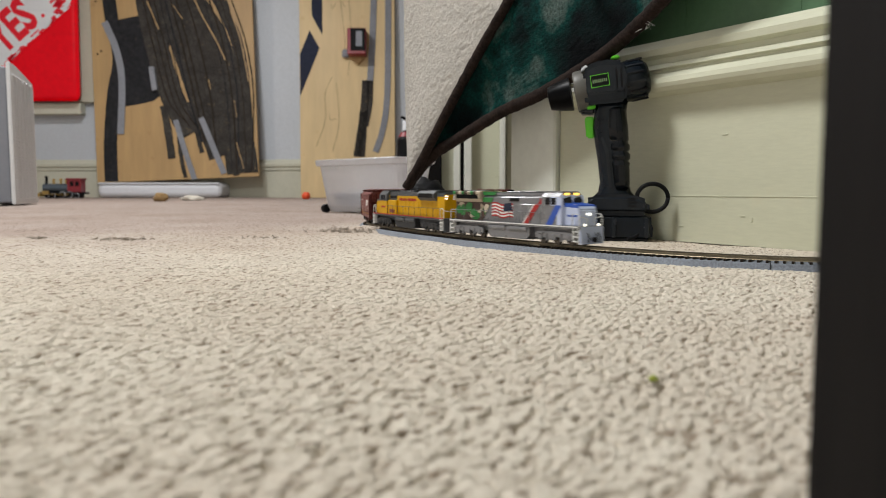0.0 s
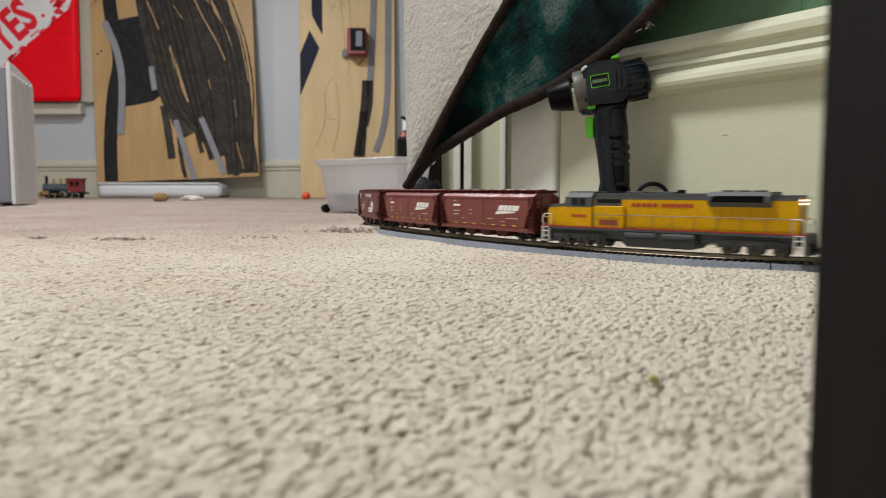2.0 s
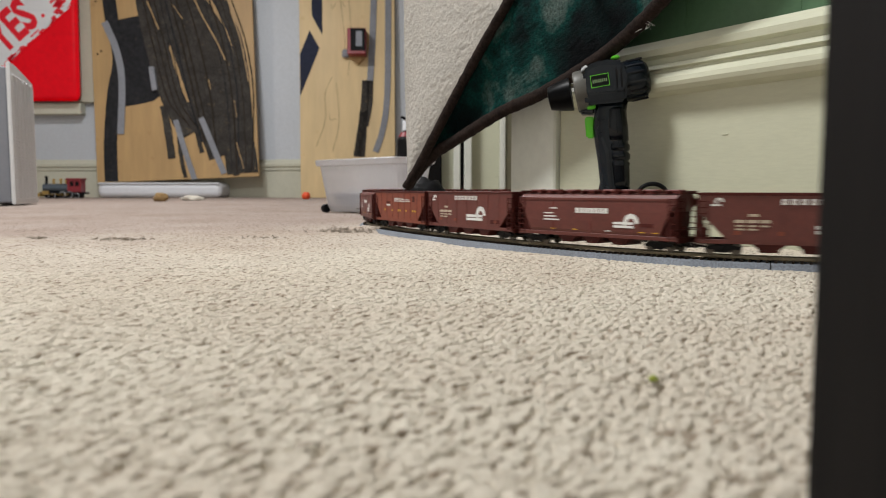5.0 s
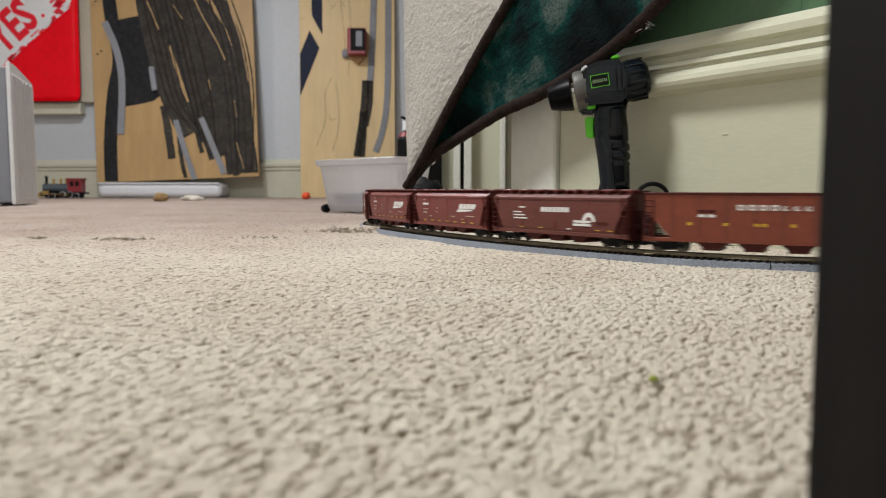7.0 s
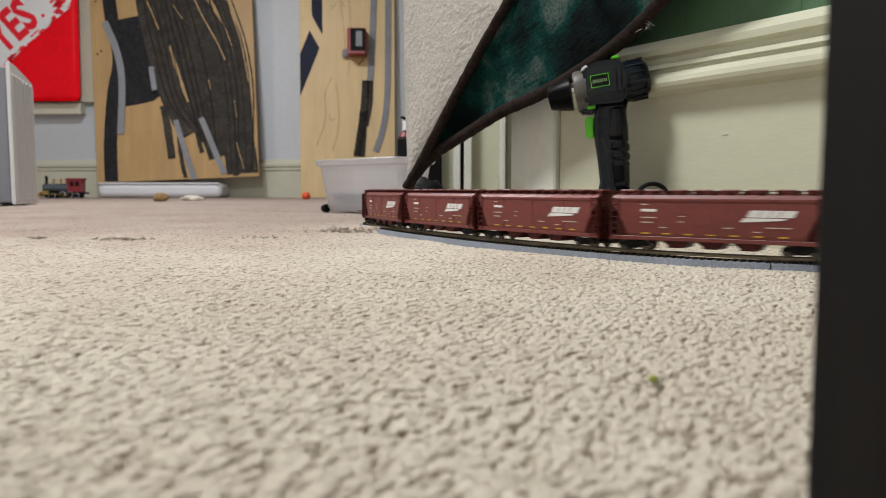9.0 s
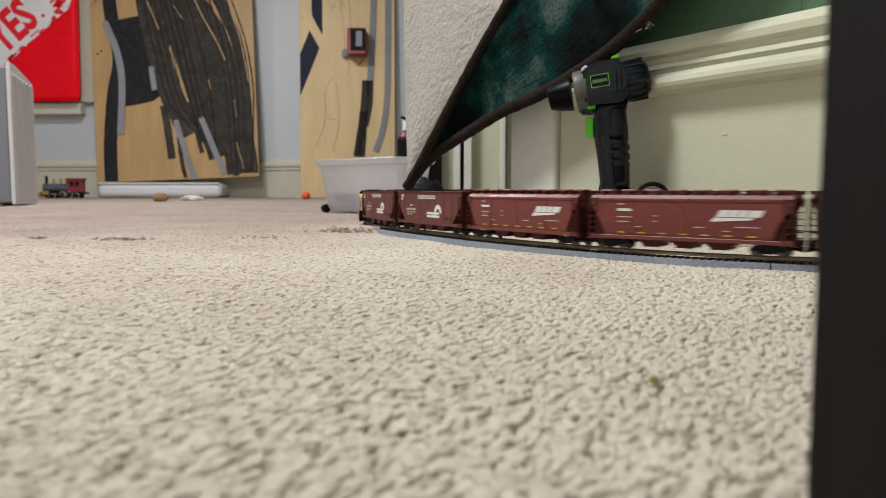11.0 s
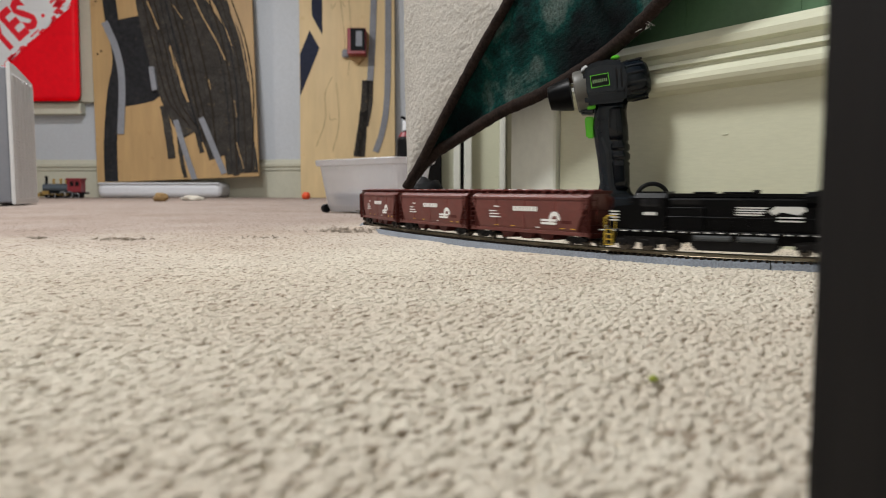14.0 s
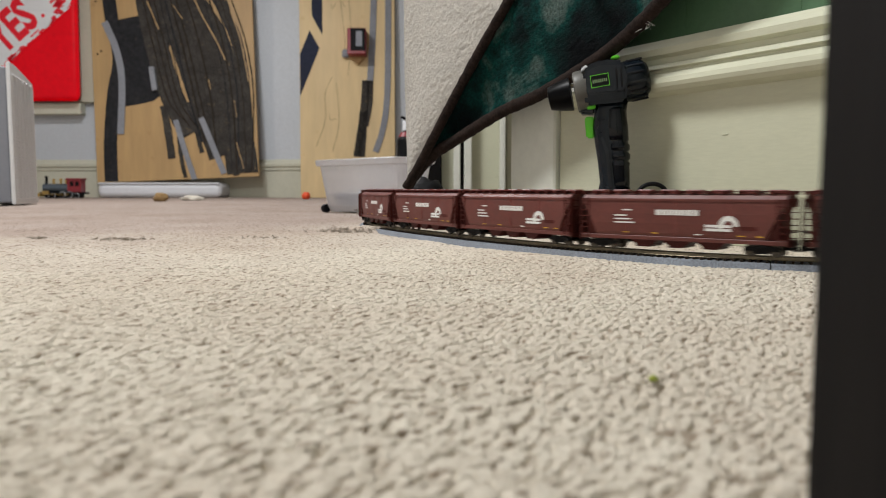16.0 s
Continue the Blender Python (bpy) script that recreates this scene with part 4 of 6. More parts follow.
# ---- the drill ----
def drill():
    top = new("cordless_drill")
    top.matrix_basis = pose(0.238, 0.967, 0.0, 0, 0, -14)
    tagged(top, "charcoal cordless drill with lime green trigger standing on battery", "cordless drill")
    k = 0.000741

    def P(*pts):
        return [((x - 1105) * k, (427 - y) * k) for x, y in pts]

    def leaning(*pts):
        """The head leans forward over the handle."""
        c, s = math.cos(radians(6)), math.sin(radians(6))
        return [(1077 + (x - 1085) * c + (y - 148) * s, 153 + (y - 148) * c - (x - 1085) * s) for x, y in pts]

    def moulded(name, pts, half, mat, parent=None, bevel=0.006, seg=3, y=0.0, label=""):
        bm = B()
        prism(bm, P(*(leaning(*pts) if name in ("motor_housing", "side_plate", "vent", "top_button") else pts)), y - half, y + half)
        bmesh.ops.bevel(bm, geom=bm.edges[:], offset=bevel, segments=seg, affect="EDGES", clamp_overlap=True)
        ob = part(name, bm, mat, parent or top, label)
        for f in ob.data.polygons:
            f.use_smooth = True
        ob.data.set_sharp_from_angle(angle=radians(35))
        return ob
    battery = moulded("battery", ((1046, 427), (1152, 427), (1153, 395), (1146, 378), (1046, 378), (1040, 395)), 0.034, "drillbody", label="charcoal battery pack")
    for x in (1064, 1084, 1138):
        moulded("rib", ((x, 420), (x + 8, 420), (x + 8, 388), (x, 384)), 0.003, "drillgrey", battery, 0.001, 1, -0.034)
    foot = moulded("base", ((1040, 380), (1147, 380), (1146, 356), (1118, 346), (1050, 346), (1036, 358)), 0.033, "drillgrey", label="dark grey battery mount")
    for y in (352, 358, 364):
        moulded("slot", ((1110, y), (1124, y), (1124, y + 3), (1110, y + 3)), 0.001, "black", foot, 0.0002, 1, -0.033)
    def loft(name, stations, mat, parent=None, label="", y=0.0, power=0.72):
        """A rounded upright form: stations of (left, right, height mark, half depth)."""
        bm = B()
        rings = []
        for x0, x1, h, hd in stations:
            cx, hw = ((x0 + x1) / 2 - 1105) * k, (x1 - x0) / 2 * k
            ring = []
            for q in range(28):
                a = 2 * math.pi * q / 28
                ca, sa = math.cos(a), math.sin(a)
                ring.append(bm.verts.new((cx + hw * math.copysign(abs(ca) ** power, ca), y + hd * math.copysign(abs(sa) ** power, sa), (427 - h) * k)))
            rings.append(ring)
        for a, b in zip(rings, rings[1:]):
            for q in range(28):
                bm.faces.new((a[q], a[(q + 1) % 28], b[(q + 1) % 28], b[q]))
        bm.faces.new(rings[0][::-1]), bm.faces.new(rings[-1])
        bmesh.ops.recalc_face_normals(bm, faces=bm.faces[:])
        return part(name, bm, mat, parent or top, label, smooth=True)
    loft("handle", [(1048, 1126, 352, 0.021), (1058, 1116, 342, 0.018), (1061, 1111, 325, 0.0165), (1057, 1110, 290, 0.0168), (1051, 1109, 255, 0.0172), (1047, 1107, 225, 0.0175), (1050, 1105, 200, 0.0165), (1048, 1108, 180, 0.019)], "drillbody")
    grip = loft("grip", [(1078, 1113, 340, 0.0165), (1079, 1113, 322, 0.0176), (1077, 1112, 297, 0.0184), (1076, 1113, 292, 0.019), (1077, 1110, 288, 0.0165), (1076, 1113, 284, 0.0192), (1075, 1113, 276, 0.0192), (1076, 1109, 272, 0.0166), (1074, 1112, 268, 0.0192), (1073, 1112, 260, 0.0192), (1074, 1108, 256, 0.0168), (1070, 1110, 251, 0.0188), (1066, 1108, 225, 0.0185), (1068, 1104, 200, 0.017), (1072, 1100, 190, 0.014)], "rubber", None, "black rubber grip", -0.0012, 0.8)
    moulded("seam", ((1062, 248), (1066, 246), (1076, 270), (1083, 335), (1078, 335), (1071, 275)), 0.002, "drillgrey", None, 0.0008, 2, -0.0185)
    body = moulded("motor_housing", ((1040, 184), (1108, 186), (1112, 176), (1110, 116), (1075, 110), (1048, 116), (1040, 126)), 0.029, "drillbody", bevel=0.012, seg=4)
    moulded("side_plate", ((1044, 168), (1098, 170), (1104, 124), (1064, 120), (1045, 129)), 0.004, "drillgrey", body, 0.0025, 2, -0.0285)
    tilt = pose((1060 - 1105) * k, -0.0325, (427 - 153) * k, 0, -9, 0) @ Matrix.Diagonal((0.86, 1, 0.84, 1))
    # lime frame with unreadable lettering
    for x0, x1, z0, z1 in ((-0.0125, 0.0125, 0.0085, 0.0093), (-0.0125, 0.0125, -0.0093, -0.0085), (-0.0133, -0.0125, -0.0093, 0.0093), (0.0125, 0.0133, -0.0093, 0.0093)):
        bm = B()
        box(bm, x0, x1, -0.0008, 0.0004, z0, z1)
        part("badge_frame", bm, "lime", body, at=tilt)
    bm = B()
    box(bm, -0.0124, 0.0124, -0.0004, 0.0004, -0.0084, 0.0084)
    part("badge", bm, "black", body, at=tilt)
    for i in range(8):
        bm = B()
        box(bm, -0.0105 + i * 0.0027, -0.0088 + i * 0.0027, -0.0009, -0.0003, -0.0022 - random.random() * 0.0006, 0.0022)
        part("badge_bar", bm, "badgetext", body, at=tilt)
    # raised oval boss with two slots
    oval = [(1100 + 13 * math.cos(a), 146 + 23 * math.sin(a)) for a in np.linspace(0, 2 * math.pi, 25)[:-1]]
    moulded("side_plate", oval, 0.004, "drillgrey", body, 0.0012, 2, -0.0315)
    for x in (1094, 1102):
        moulded("vent", ((x, 162), (x + 3, 162), (x + 4, 130), (x + 1, 130)), 0.001, "black", body, 0.0003, 1, -0.0352)

    def turned(name, mat, stops, parent=None, label="", seg=28):
        """A turned part along the drill's axis: stops of (distance from the rear, radius)."""
        bm = B()
        rings = []
        for d, r in stops:
            rings.append([bm.verts.new((-d, r * math.cos(2 * math.pi * q / seg), r * math.sin(2 * math.pi * q / seg))) for q in range(seg)])
        for a, b in zip(rings, rings[1:]):
            for q in range(seg):
                bm.faces.new((a[q], b[q], b[(q + 1) % seg], a[(q + 1) % seg]))
        bm.faces.new(rings[0]), bm.faces.new(rings[-1][::-1])
        bmesh.ops.recalc_face_normals(bm, faces=bm.faces[:])
        ob = part(name, bm, mat, parent or top, label, at=pose((1143 - 1105) * k, 0, (427 - 143) * k, 0, -11, 0))
        for f in ob.data.polygons:
            f.use_smooth = True
        ob.data.set_sharp_from_angle(angle=radians(35))
        return ob
    rear = turned("rear_cap", "drillbody", [(0, 0.011), (0.0015, 0.0175), (0.006, 0.0225), (0.013, 0.0255), (0.03, 0.0262), (0.042, 0.0262)])
    for q in range(14):
        bm = B()
        box(bm, -0.027, -0.006, -0.0014, 0.0014, 0.0248, 0.0268, 0.0004)
        part("rear_vent", bm, "black" if q % 2 else "drillgrey", rear, at=pose(0, 0, 0, q * 360 / 14, 0, 0))
    turned("gearbox", "drillbody", [(0.035, 0.0255), (0.08, 0.0255), (0.086, 0.024)])
    collar = turned("clutch_collar", "collar", [(0.074, 0.0262), (0.077, 0.028), (0.0935, 0.0272), (0.0955, 0.0252)], label="warm grey clutch ring")
    ring = turned("scale_ring", "black", [(0.095, 0.0256), (0.1015, 0.0244), (0.102, 0.0232)], collar)
    for q in range(16):
        bm = B()
        box(bm, -0.1008, -0.0965, -0.0008 if q % 3 else -0.0018, 0.0008 if q % 3 else 0.0018, 0.0247, 0.0258)
        part("scale_mark", bm, "textwhite", ring, at=pose(0, 0, 0, q * 22.5 + 10, 0, 0))
    turned("chuck", "nsblack", [(0.101, 0.0218), (0.106, 0.0212), (0.118, 0.0188), (0.13, 0.015), (0.1312, 0.008)], label="black keyless chuck")
    moulded("trigger", ((1033, 210), (1050, 210), (1051, 248), (1037, 247)), 0.0075, "lime", None, 0.002, 3, label="lime green trigger")
    moulded("trigger_guard", ((1024, 206), (1052, 208), (1052, 188), (1024, 188)), 0.012, "drillbody", None, 0.003)
    moulded("selector", ((1036, 199), (1053, 198), (1053, 190), (1037, 191)), 0.0165, "lime", None, 0.002, label="lime green direction selector")
    moulded("speed_switch", ((1076, 112), (1092, 110), (1090, 105), (1078, 106)), 0.006, "lime", None, 0.001, label="lime green speed switch")
    moulded("top_button", ((1036, 124), (1050, 121), (1048, 114), (1040, 117)), 0.004, "whiteplastic", None, 0.001, 2, -0.018)
    bm = B()
    ctr = Vector(((1151 - 1105) * k, -0.012, (427 - 352) * k))
    tube(bm, [ctr + Vector((26 * k * math.cos(a), -0.006 * math.sin(a / 2), 24 * k * math.sin(a))) for a in np.linspace(0, 2 * math.pi, 36)], 0.0028, 8)
    tube(bm, curve_points([ctr + Vector((-26 * k, 0, 0)), ctr + Vector((-20 * k, -0.012, -0.025)), ctr + Vector((-22 * k, -0.02, -0.045)), ctr + Vector((-40 * k, -0.026, -0.0525))], 8), 0.0024, 8)
    part("wrist_strap", bm, "black", top, "black cord wrist loop", smooth=True)


drill()


# ---- the train ----
def wagon_rows(mid, base, flip):
    rows = []
    for i in range(0, 81):
        t = i * 0.2
        s = mid + travelled(t)
        a, b = on_line(s - base / 2)[0], on_line(s + base / 2)[0]
        d = b - a
        m = (a + b) / 2
        rows.append((t, pose(m.x, m.y, RAIL_TOP, 0, 0, math.degrees(math.atan2(d.y, d.x)) + (180 if flip else 0))))
    return rows


LENGTH = dict(L1=0.2425, L2=0.2665, B=0.1942, O=0.194, C=0.1986, S=0.1961, N=0.2491)
SHARED = {}


def piece(key, name, parent, at, make, mat, label=""):
    """A part that shares its mesh with the alike ones."""
    if key not in SHARED:
        bm = B()
        make(bm)
        SHARED[key] = mesh_of(name, bm, mat)
    ob = new(name, SHARED[key])
    ob.parent, ob.matrix_basis = parent, at
    return tagged(ob, label)


def decal(top, x0, x1, z0, z1, y, mat, slant=0.0, name="marking"):
    """A flat painted mark on both flanks; slant leans it in the direction of travel."""
    for side in (-1, 1):
        bm = B()
        prism(bm, [(x0, z0), (x1, z0), (x1 + slant, z1), (x0 + slant, z1)], side * y - 0.00015, side * y + 0.00015)
        part(name, bm, mat, top)


def arc_mark(top, cx, cz, r, w, y, mat, a0=0, a1=180):
    for side in (-1, 1):
        bm = B()
        n = 14
        prism(bm, [(cx + (r) * math.cos(radians(a0 + (a1 - a0) * i / n)), cz + r * math.sin(radians(a0 + (a1 - a0) * i / n))) for i in range(n + 1)] + [(cx + (r - w) * math.cos(radians(a1 - (a1 - a0) * i / n)), cz + (r - w) * math.sin(radians(a1 - (a1 - a0) * i / n))) for i in range(n + 1)], side * y - 0.00015, side * y + 0.00015)
        part("emblem", bm, mat, top)


def bogie2(top, x):
    def frame_bm(bm):
        for s in (-1, 1):
            prism(bm, [(-0.0145, 0.0045), (-0.0145, 0.0072), (-0.006, 0.0088), (0.006, 0.0088), (0.0145, 0.0072), (0.0145, 0.0045), (0.009, 0.005), (0.005, 0.0025), (-0.005, 0.0025), (-0.009, 0.005)], s * 0.0122 - 0.001, s * 0.0122 + 0.001)
            for k in (-0.0017, 0.0017):
                rod(bm, (k, s * 0.0126, 0.0035), (k, s * 0.0126, 0.0075), 0.0013, 8)
        box(bm, -0.003, 0.003, -0.0122, 0.0122, 0.0055, 0.0085)
    b = piece("bogie", "bogie", top, pose(x, 0, 0), frame_bm, "running", "black bogie side frames")

    def axle(bm):
        for s in (-1, 1):
            rod(bm, (0, s * 0.0072, 0), (0, s * 0.0098, 0), 0.0047, 18)
            rod(bm, (0, s * 0.0098, 0), (0, s * 0.0128, 0), 0.0013, 8)
        rod(bm, (0, -0.0075, 0), (0, 0.0075, 0), 0.001, 6)
    for k in (-0.0105, 0.0105):
        piece("wheelset", "wheelset", b, pose(k, 0, 0.0047), axle, "wheel")


def couplers(top, half):
    for s in (-1, 1):
        def hook(bm):
            box(bm, 0, 0.009, -0.0013, 0.0013, 0.0058, 0.0082, 0.0004)
            box(bm, 0.006, 0.0105, -0.0024, 0.0012, 0.0048, 0.0095, 0.0006)
        piece("coupler", "coupler", top, pose(s * (half - 0.0105), 0, 0, 0, 0, 0 if s > 0 else 180), hook, "running")


def ladders(top, half, z0, z1, y, mat, key):
    def lad(bm):
        for x in (-0.0038, 0.0038):
            box(bm, x - 0.0005, x + 0.0005, -0.0005, 0.0005, z0, z1)
        for i in range(7):
            z = z0 + 0.003 + i * (z1 - z0 - 0.004) / 6
            box(bm, -0.0038, 0.0038, -0.0008, -0.0002, z - 0.0004, z + 0.0004)
    for sx in (-1, 1):
        for sy in (-1, 1):
            piece(key, "ladder", top, pose(sx * (half - 0.0145), sy * (y + 0.0006), 0, 0, 0, 0 if sy < 0 else 180), lad, mat)

    def end_lad(bm):
        for x in (-0.004, 0.004):
            box(bm, x - 0.0005, x + 0.0005, -0.0005, 0.0005, z0, z1)
        for i in range(6):
            z = z0 + 0.003 + i * (z1 - z0 - 0.006) / 5
            box(bm, -0.004, 0.004, -0.0008, -0.0002, z - 0.0004, z + 0.0004)
        box(bm, -0.015, 0.025, -0.0006, 0.0006, z0 + 0.008, z0 + 0.0088)
    for sx in (-1, 1):
        piece(key + "e", "end_ladder", top, pose(sx * (half - 0.0098), -sx * 0.0105, 0, 0, 0, 90 * sx), end_lad, mat)


def hopper_common(top, half, mat, dark, key, top_z, y):
    bogie2(top, -half + 0.031), bogie2(top, half - 0.031)
    couplers(top, half - 0.005)
    for s in (-1, 1):
        def sill(bm):
            box(bm, -half + 0.0095, half - 0.0095, -0.0009, 0.0009, 0.0098, 0.0132, 0.0003)
        piece(key + "sill", "side_sill", top, pose(0, s * (y - 0.0006), 0), sill, mat)

        def deck(bm):
            box(bm, -0.019, 0.0, -0.0165, 0.0165, 0.0095, 0.0115, 0.0003)
            box(bm, -0.0015, 0.0, -0.0165, 0.0165, 0.0085, 0.013, 0.0003)
            for q in (-0.0158, 0.0158):
                box(bm, -0.0022, -0.0008, q - 0.0008, q + 0.0008, 0.0115, top_z - 0.004)
            rod(bm, (-0.006, 0.004, 0.0115), (-0.006, 0.004, 0.022), 0.0028, 10)
            box(bm, -0.0016, -0.0012, -0.0165, 0.0165, 0.0205, 0.0212)
        piece(key + "deck", "end_platform", top, pose(s * (half - 0.0085), 0, 0, 0, 0, 0 if s > 0 else 180), deck, dark)
    ladders(top, half, 0.011, top_z - 0.003, y, dark, key + "lad")


def covered_hopper(kind):
    half = LENGTH[kind] / 2 + 0.005      # the body reaches out over the couplers
    mat = "hopper" if kind == "B" else "conrail"
    top = new("covered_hopper")
    tagged(top, "dark red covered hopper model wagon with white markings" if kind == "B" else "brown-red covered hopper model wagon with white emblem", "model wagon", "wagons of the model train")
    # body: bowed flanks, ends that slope in towards the bogies
    prof = [(0.0158, 0.012), (0.0170, 0.016), (0.0176, 0.024), (0.0177, 0.033), (0.0172, 0.041), (0.0162, 0.0448), (0.013, 0.0478), (0.006, 0.0492)]
    ring = [(-y, z) for y, z in prof] + [(y, z) for y, z in prof[::-1]]

    def end_x(z):
        return half - 0.0115 if z > 0.0375 else half - 0.0115 - 0.016 * ((0.0375 - z) / 0.0255) ** 0.6
    bm = B()
    a = [bm.verts.new((-end_x(z), y, z)) for y, z in ring]
    b = [bm.verts.new((end_x(z), y, z)) for y, z in ring]
    n = len(ring)
    for i in range(n):
        bm.faces.new((a[i], a[(i + 1) % n], b[(i + 1) % n], b[i]))
    bm.faces.new(a), bm.faces.new(b)
    bmesh.ops.recalc_face_normals(bm, faces=bm.faces[:])
    bmesh.ops.triangulate(bm, faces=[f for f in bm.faces if len(f.verts) > 4])
    part("body", bm, mat, top)
    hopper_common(top, half, mat, "hopperdark", kind, 0.0485, 0.0168)
    # dark wedge added in each end recess for its shade
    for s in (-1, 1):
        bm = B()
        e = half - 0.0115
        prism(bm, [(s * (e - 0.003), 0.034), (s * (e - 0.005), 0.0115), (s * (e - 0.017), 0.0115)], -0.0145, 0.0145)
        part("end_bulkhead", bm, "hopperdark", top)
    # eaves, roof walk and hatches
    for s in (-1, 1):
        def eave(bm):
            box(bm, -half + 0.0105, half - 0.0105, -0.0005, 0.0005, 0.0428, 0.0446)
        piece(kind + "eave", "eave_rail", top, pose(0, s * 0.0172, 0), eave, mat)
        for k in (-0.3, 0.0, 0.3):
            def seam(bm):
                box(bm, -0.0004, 0.0004, -0.0002, 0.0002, 0.014, 0.0425)
            piece("seam", "side_seam", top, pose(k * half * 1.5, s * 0.01765, 0), seam, mat)

    def walkway(bm):
        for y in (-0.0105, 0.0105):
            box(bm, -half + 0.008, half - 0.008, y - 0.0022, y + 0.0022, 0.0508, 0.0514)
        for i in range(15):
            x = -half + 0.01 + i * (2 * half - 0.02) / 14
            box(bm, x - 0.0012, x + 0.0012, -0.0135, 0.0135, 0.0485, 0.0508)
    piece(kind + "walk", "running_board", top, pose(0, 0, 0), walkway, "hopperdark")

    def hatch(bm):
        box(bm, -0.0075, 0.0075, -0.0055, 0.0055, 0.049, 0.0524, 0.0008)
    for i in range(8):
        piece("hatch", "hatch", top, pose(-half + 0.022 + i * (2 * half - 0.044) / 7, 0, 0), hatch, "hopper")
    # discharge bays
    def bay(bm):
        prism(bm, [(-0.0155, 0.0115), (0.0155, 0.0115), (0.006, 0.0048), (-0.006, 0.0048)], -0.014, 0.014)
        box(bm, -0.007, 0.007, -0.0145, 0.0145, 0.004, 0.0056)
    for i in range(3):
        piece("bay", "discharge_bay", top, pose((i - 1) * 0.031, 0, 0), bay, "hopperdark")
    Y = 0.01795
    if kind == "B":
        # slanted white emblem, with dark gaps where its lettering would be
        decal(top, 0.029, 0.0655, 0.0308, 0.0362, Y, "textwhite", 0.0035, "emblem")
        for side in (-1, 1):
            bm = B()
            prism(bm, [(0.0245, 0.0268), (0.058, 0.0286), (0.0615, 0.0302), (0.0275, 0.0302)], side * Y - 0.00015, side * Y + 0.00015)
            part("emblem", bm, "textwhite", top)
        for i in range(3):
            decal(top, 0.0385 + i * 0.0078, 0.0391 + i * 0.0078, 0.0312, 0.0358, Y + 0.0002, mat, 0.003, "emblem_gap")
        for i in range(7):
            decal(top, -0.062 + i * 0.0195, -0.055 + i * 0.0195, 0.0152, 0.0163, Y - 0.0008, "yellowmark", 0, "reflector")
        for z, w in ((0.0395, 0.006), (0.034, 0.014), (0.0285, 0.014), (0.0245, 0.011)):
            decal(top, -0.0625, -0.0625 + w, z, z + (0.0022 if z == 0.034 else 0.001), Y, "textwhite" if z == 0.034 else "camotan", 0, "lettering_bar")
        for x, z, w in ((-0.028, 0.03, 0.005), (-0.028, 0.0255, 0.004), (0.01, 0.0215, 0.009), (0.045, 0.0225, 0.02), (0.035, 0.019, 0.006), (-0.045, 0.0205, 0.006)):
            decal(top, x, x + w, z, z + 0.0008, Y - 0.0002, "camotan", 0, "lettering_bar")
    else:
        for i in range(7):
            decal(top, -0.018 + i * 0.0057, -0.0135 + i * 0.0057, 0.0312, 0.0358, Y, "textwhite", 0, "lettering_bar")
        arc_mark(top, 0.047, 0.0235, 0.0082, 0.004, Y, "textwhite", 0, 200)
        for z in (0.0222, 0.0192):
            decal(top, 0.027, 0.0495, z, z + 0.0021, Y - 0.0002, "textwhite", 0, "emblem")
        decal(top, 0.0565, 0.0705, 0.0205, 0.0235, Y - 0.0003, "hopperdark", 0, "lettering_panel")
        for z, w, x in ((0.0345, 0.009, -0.051), (0.0298, 0.012, -0.059), (0.0268, 0.0165, -0.059), (0.0238, 0.02, -0.059)):
            decal(top, x, x + w, z, z + 0.0012, Y, "textwhite", 0, "lettering_bar")
        for x in (-0.05, -0.022, 0.018, 0.055, 0.07):
            decal(top, x, x + 0.0055, 0.0155, 0.0164, Y - 0.0008, "yellowmark" if x != 0.018 else "textwhite", 0, "reflector")
    return top


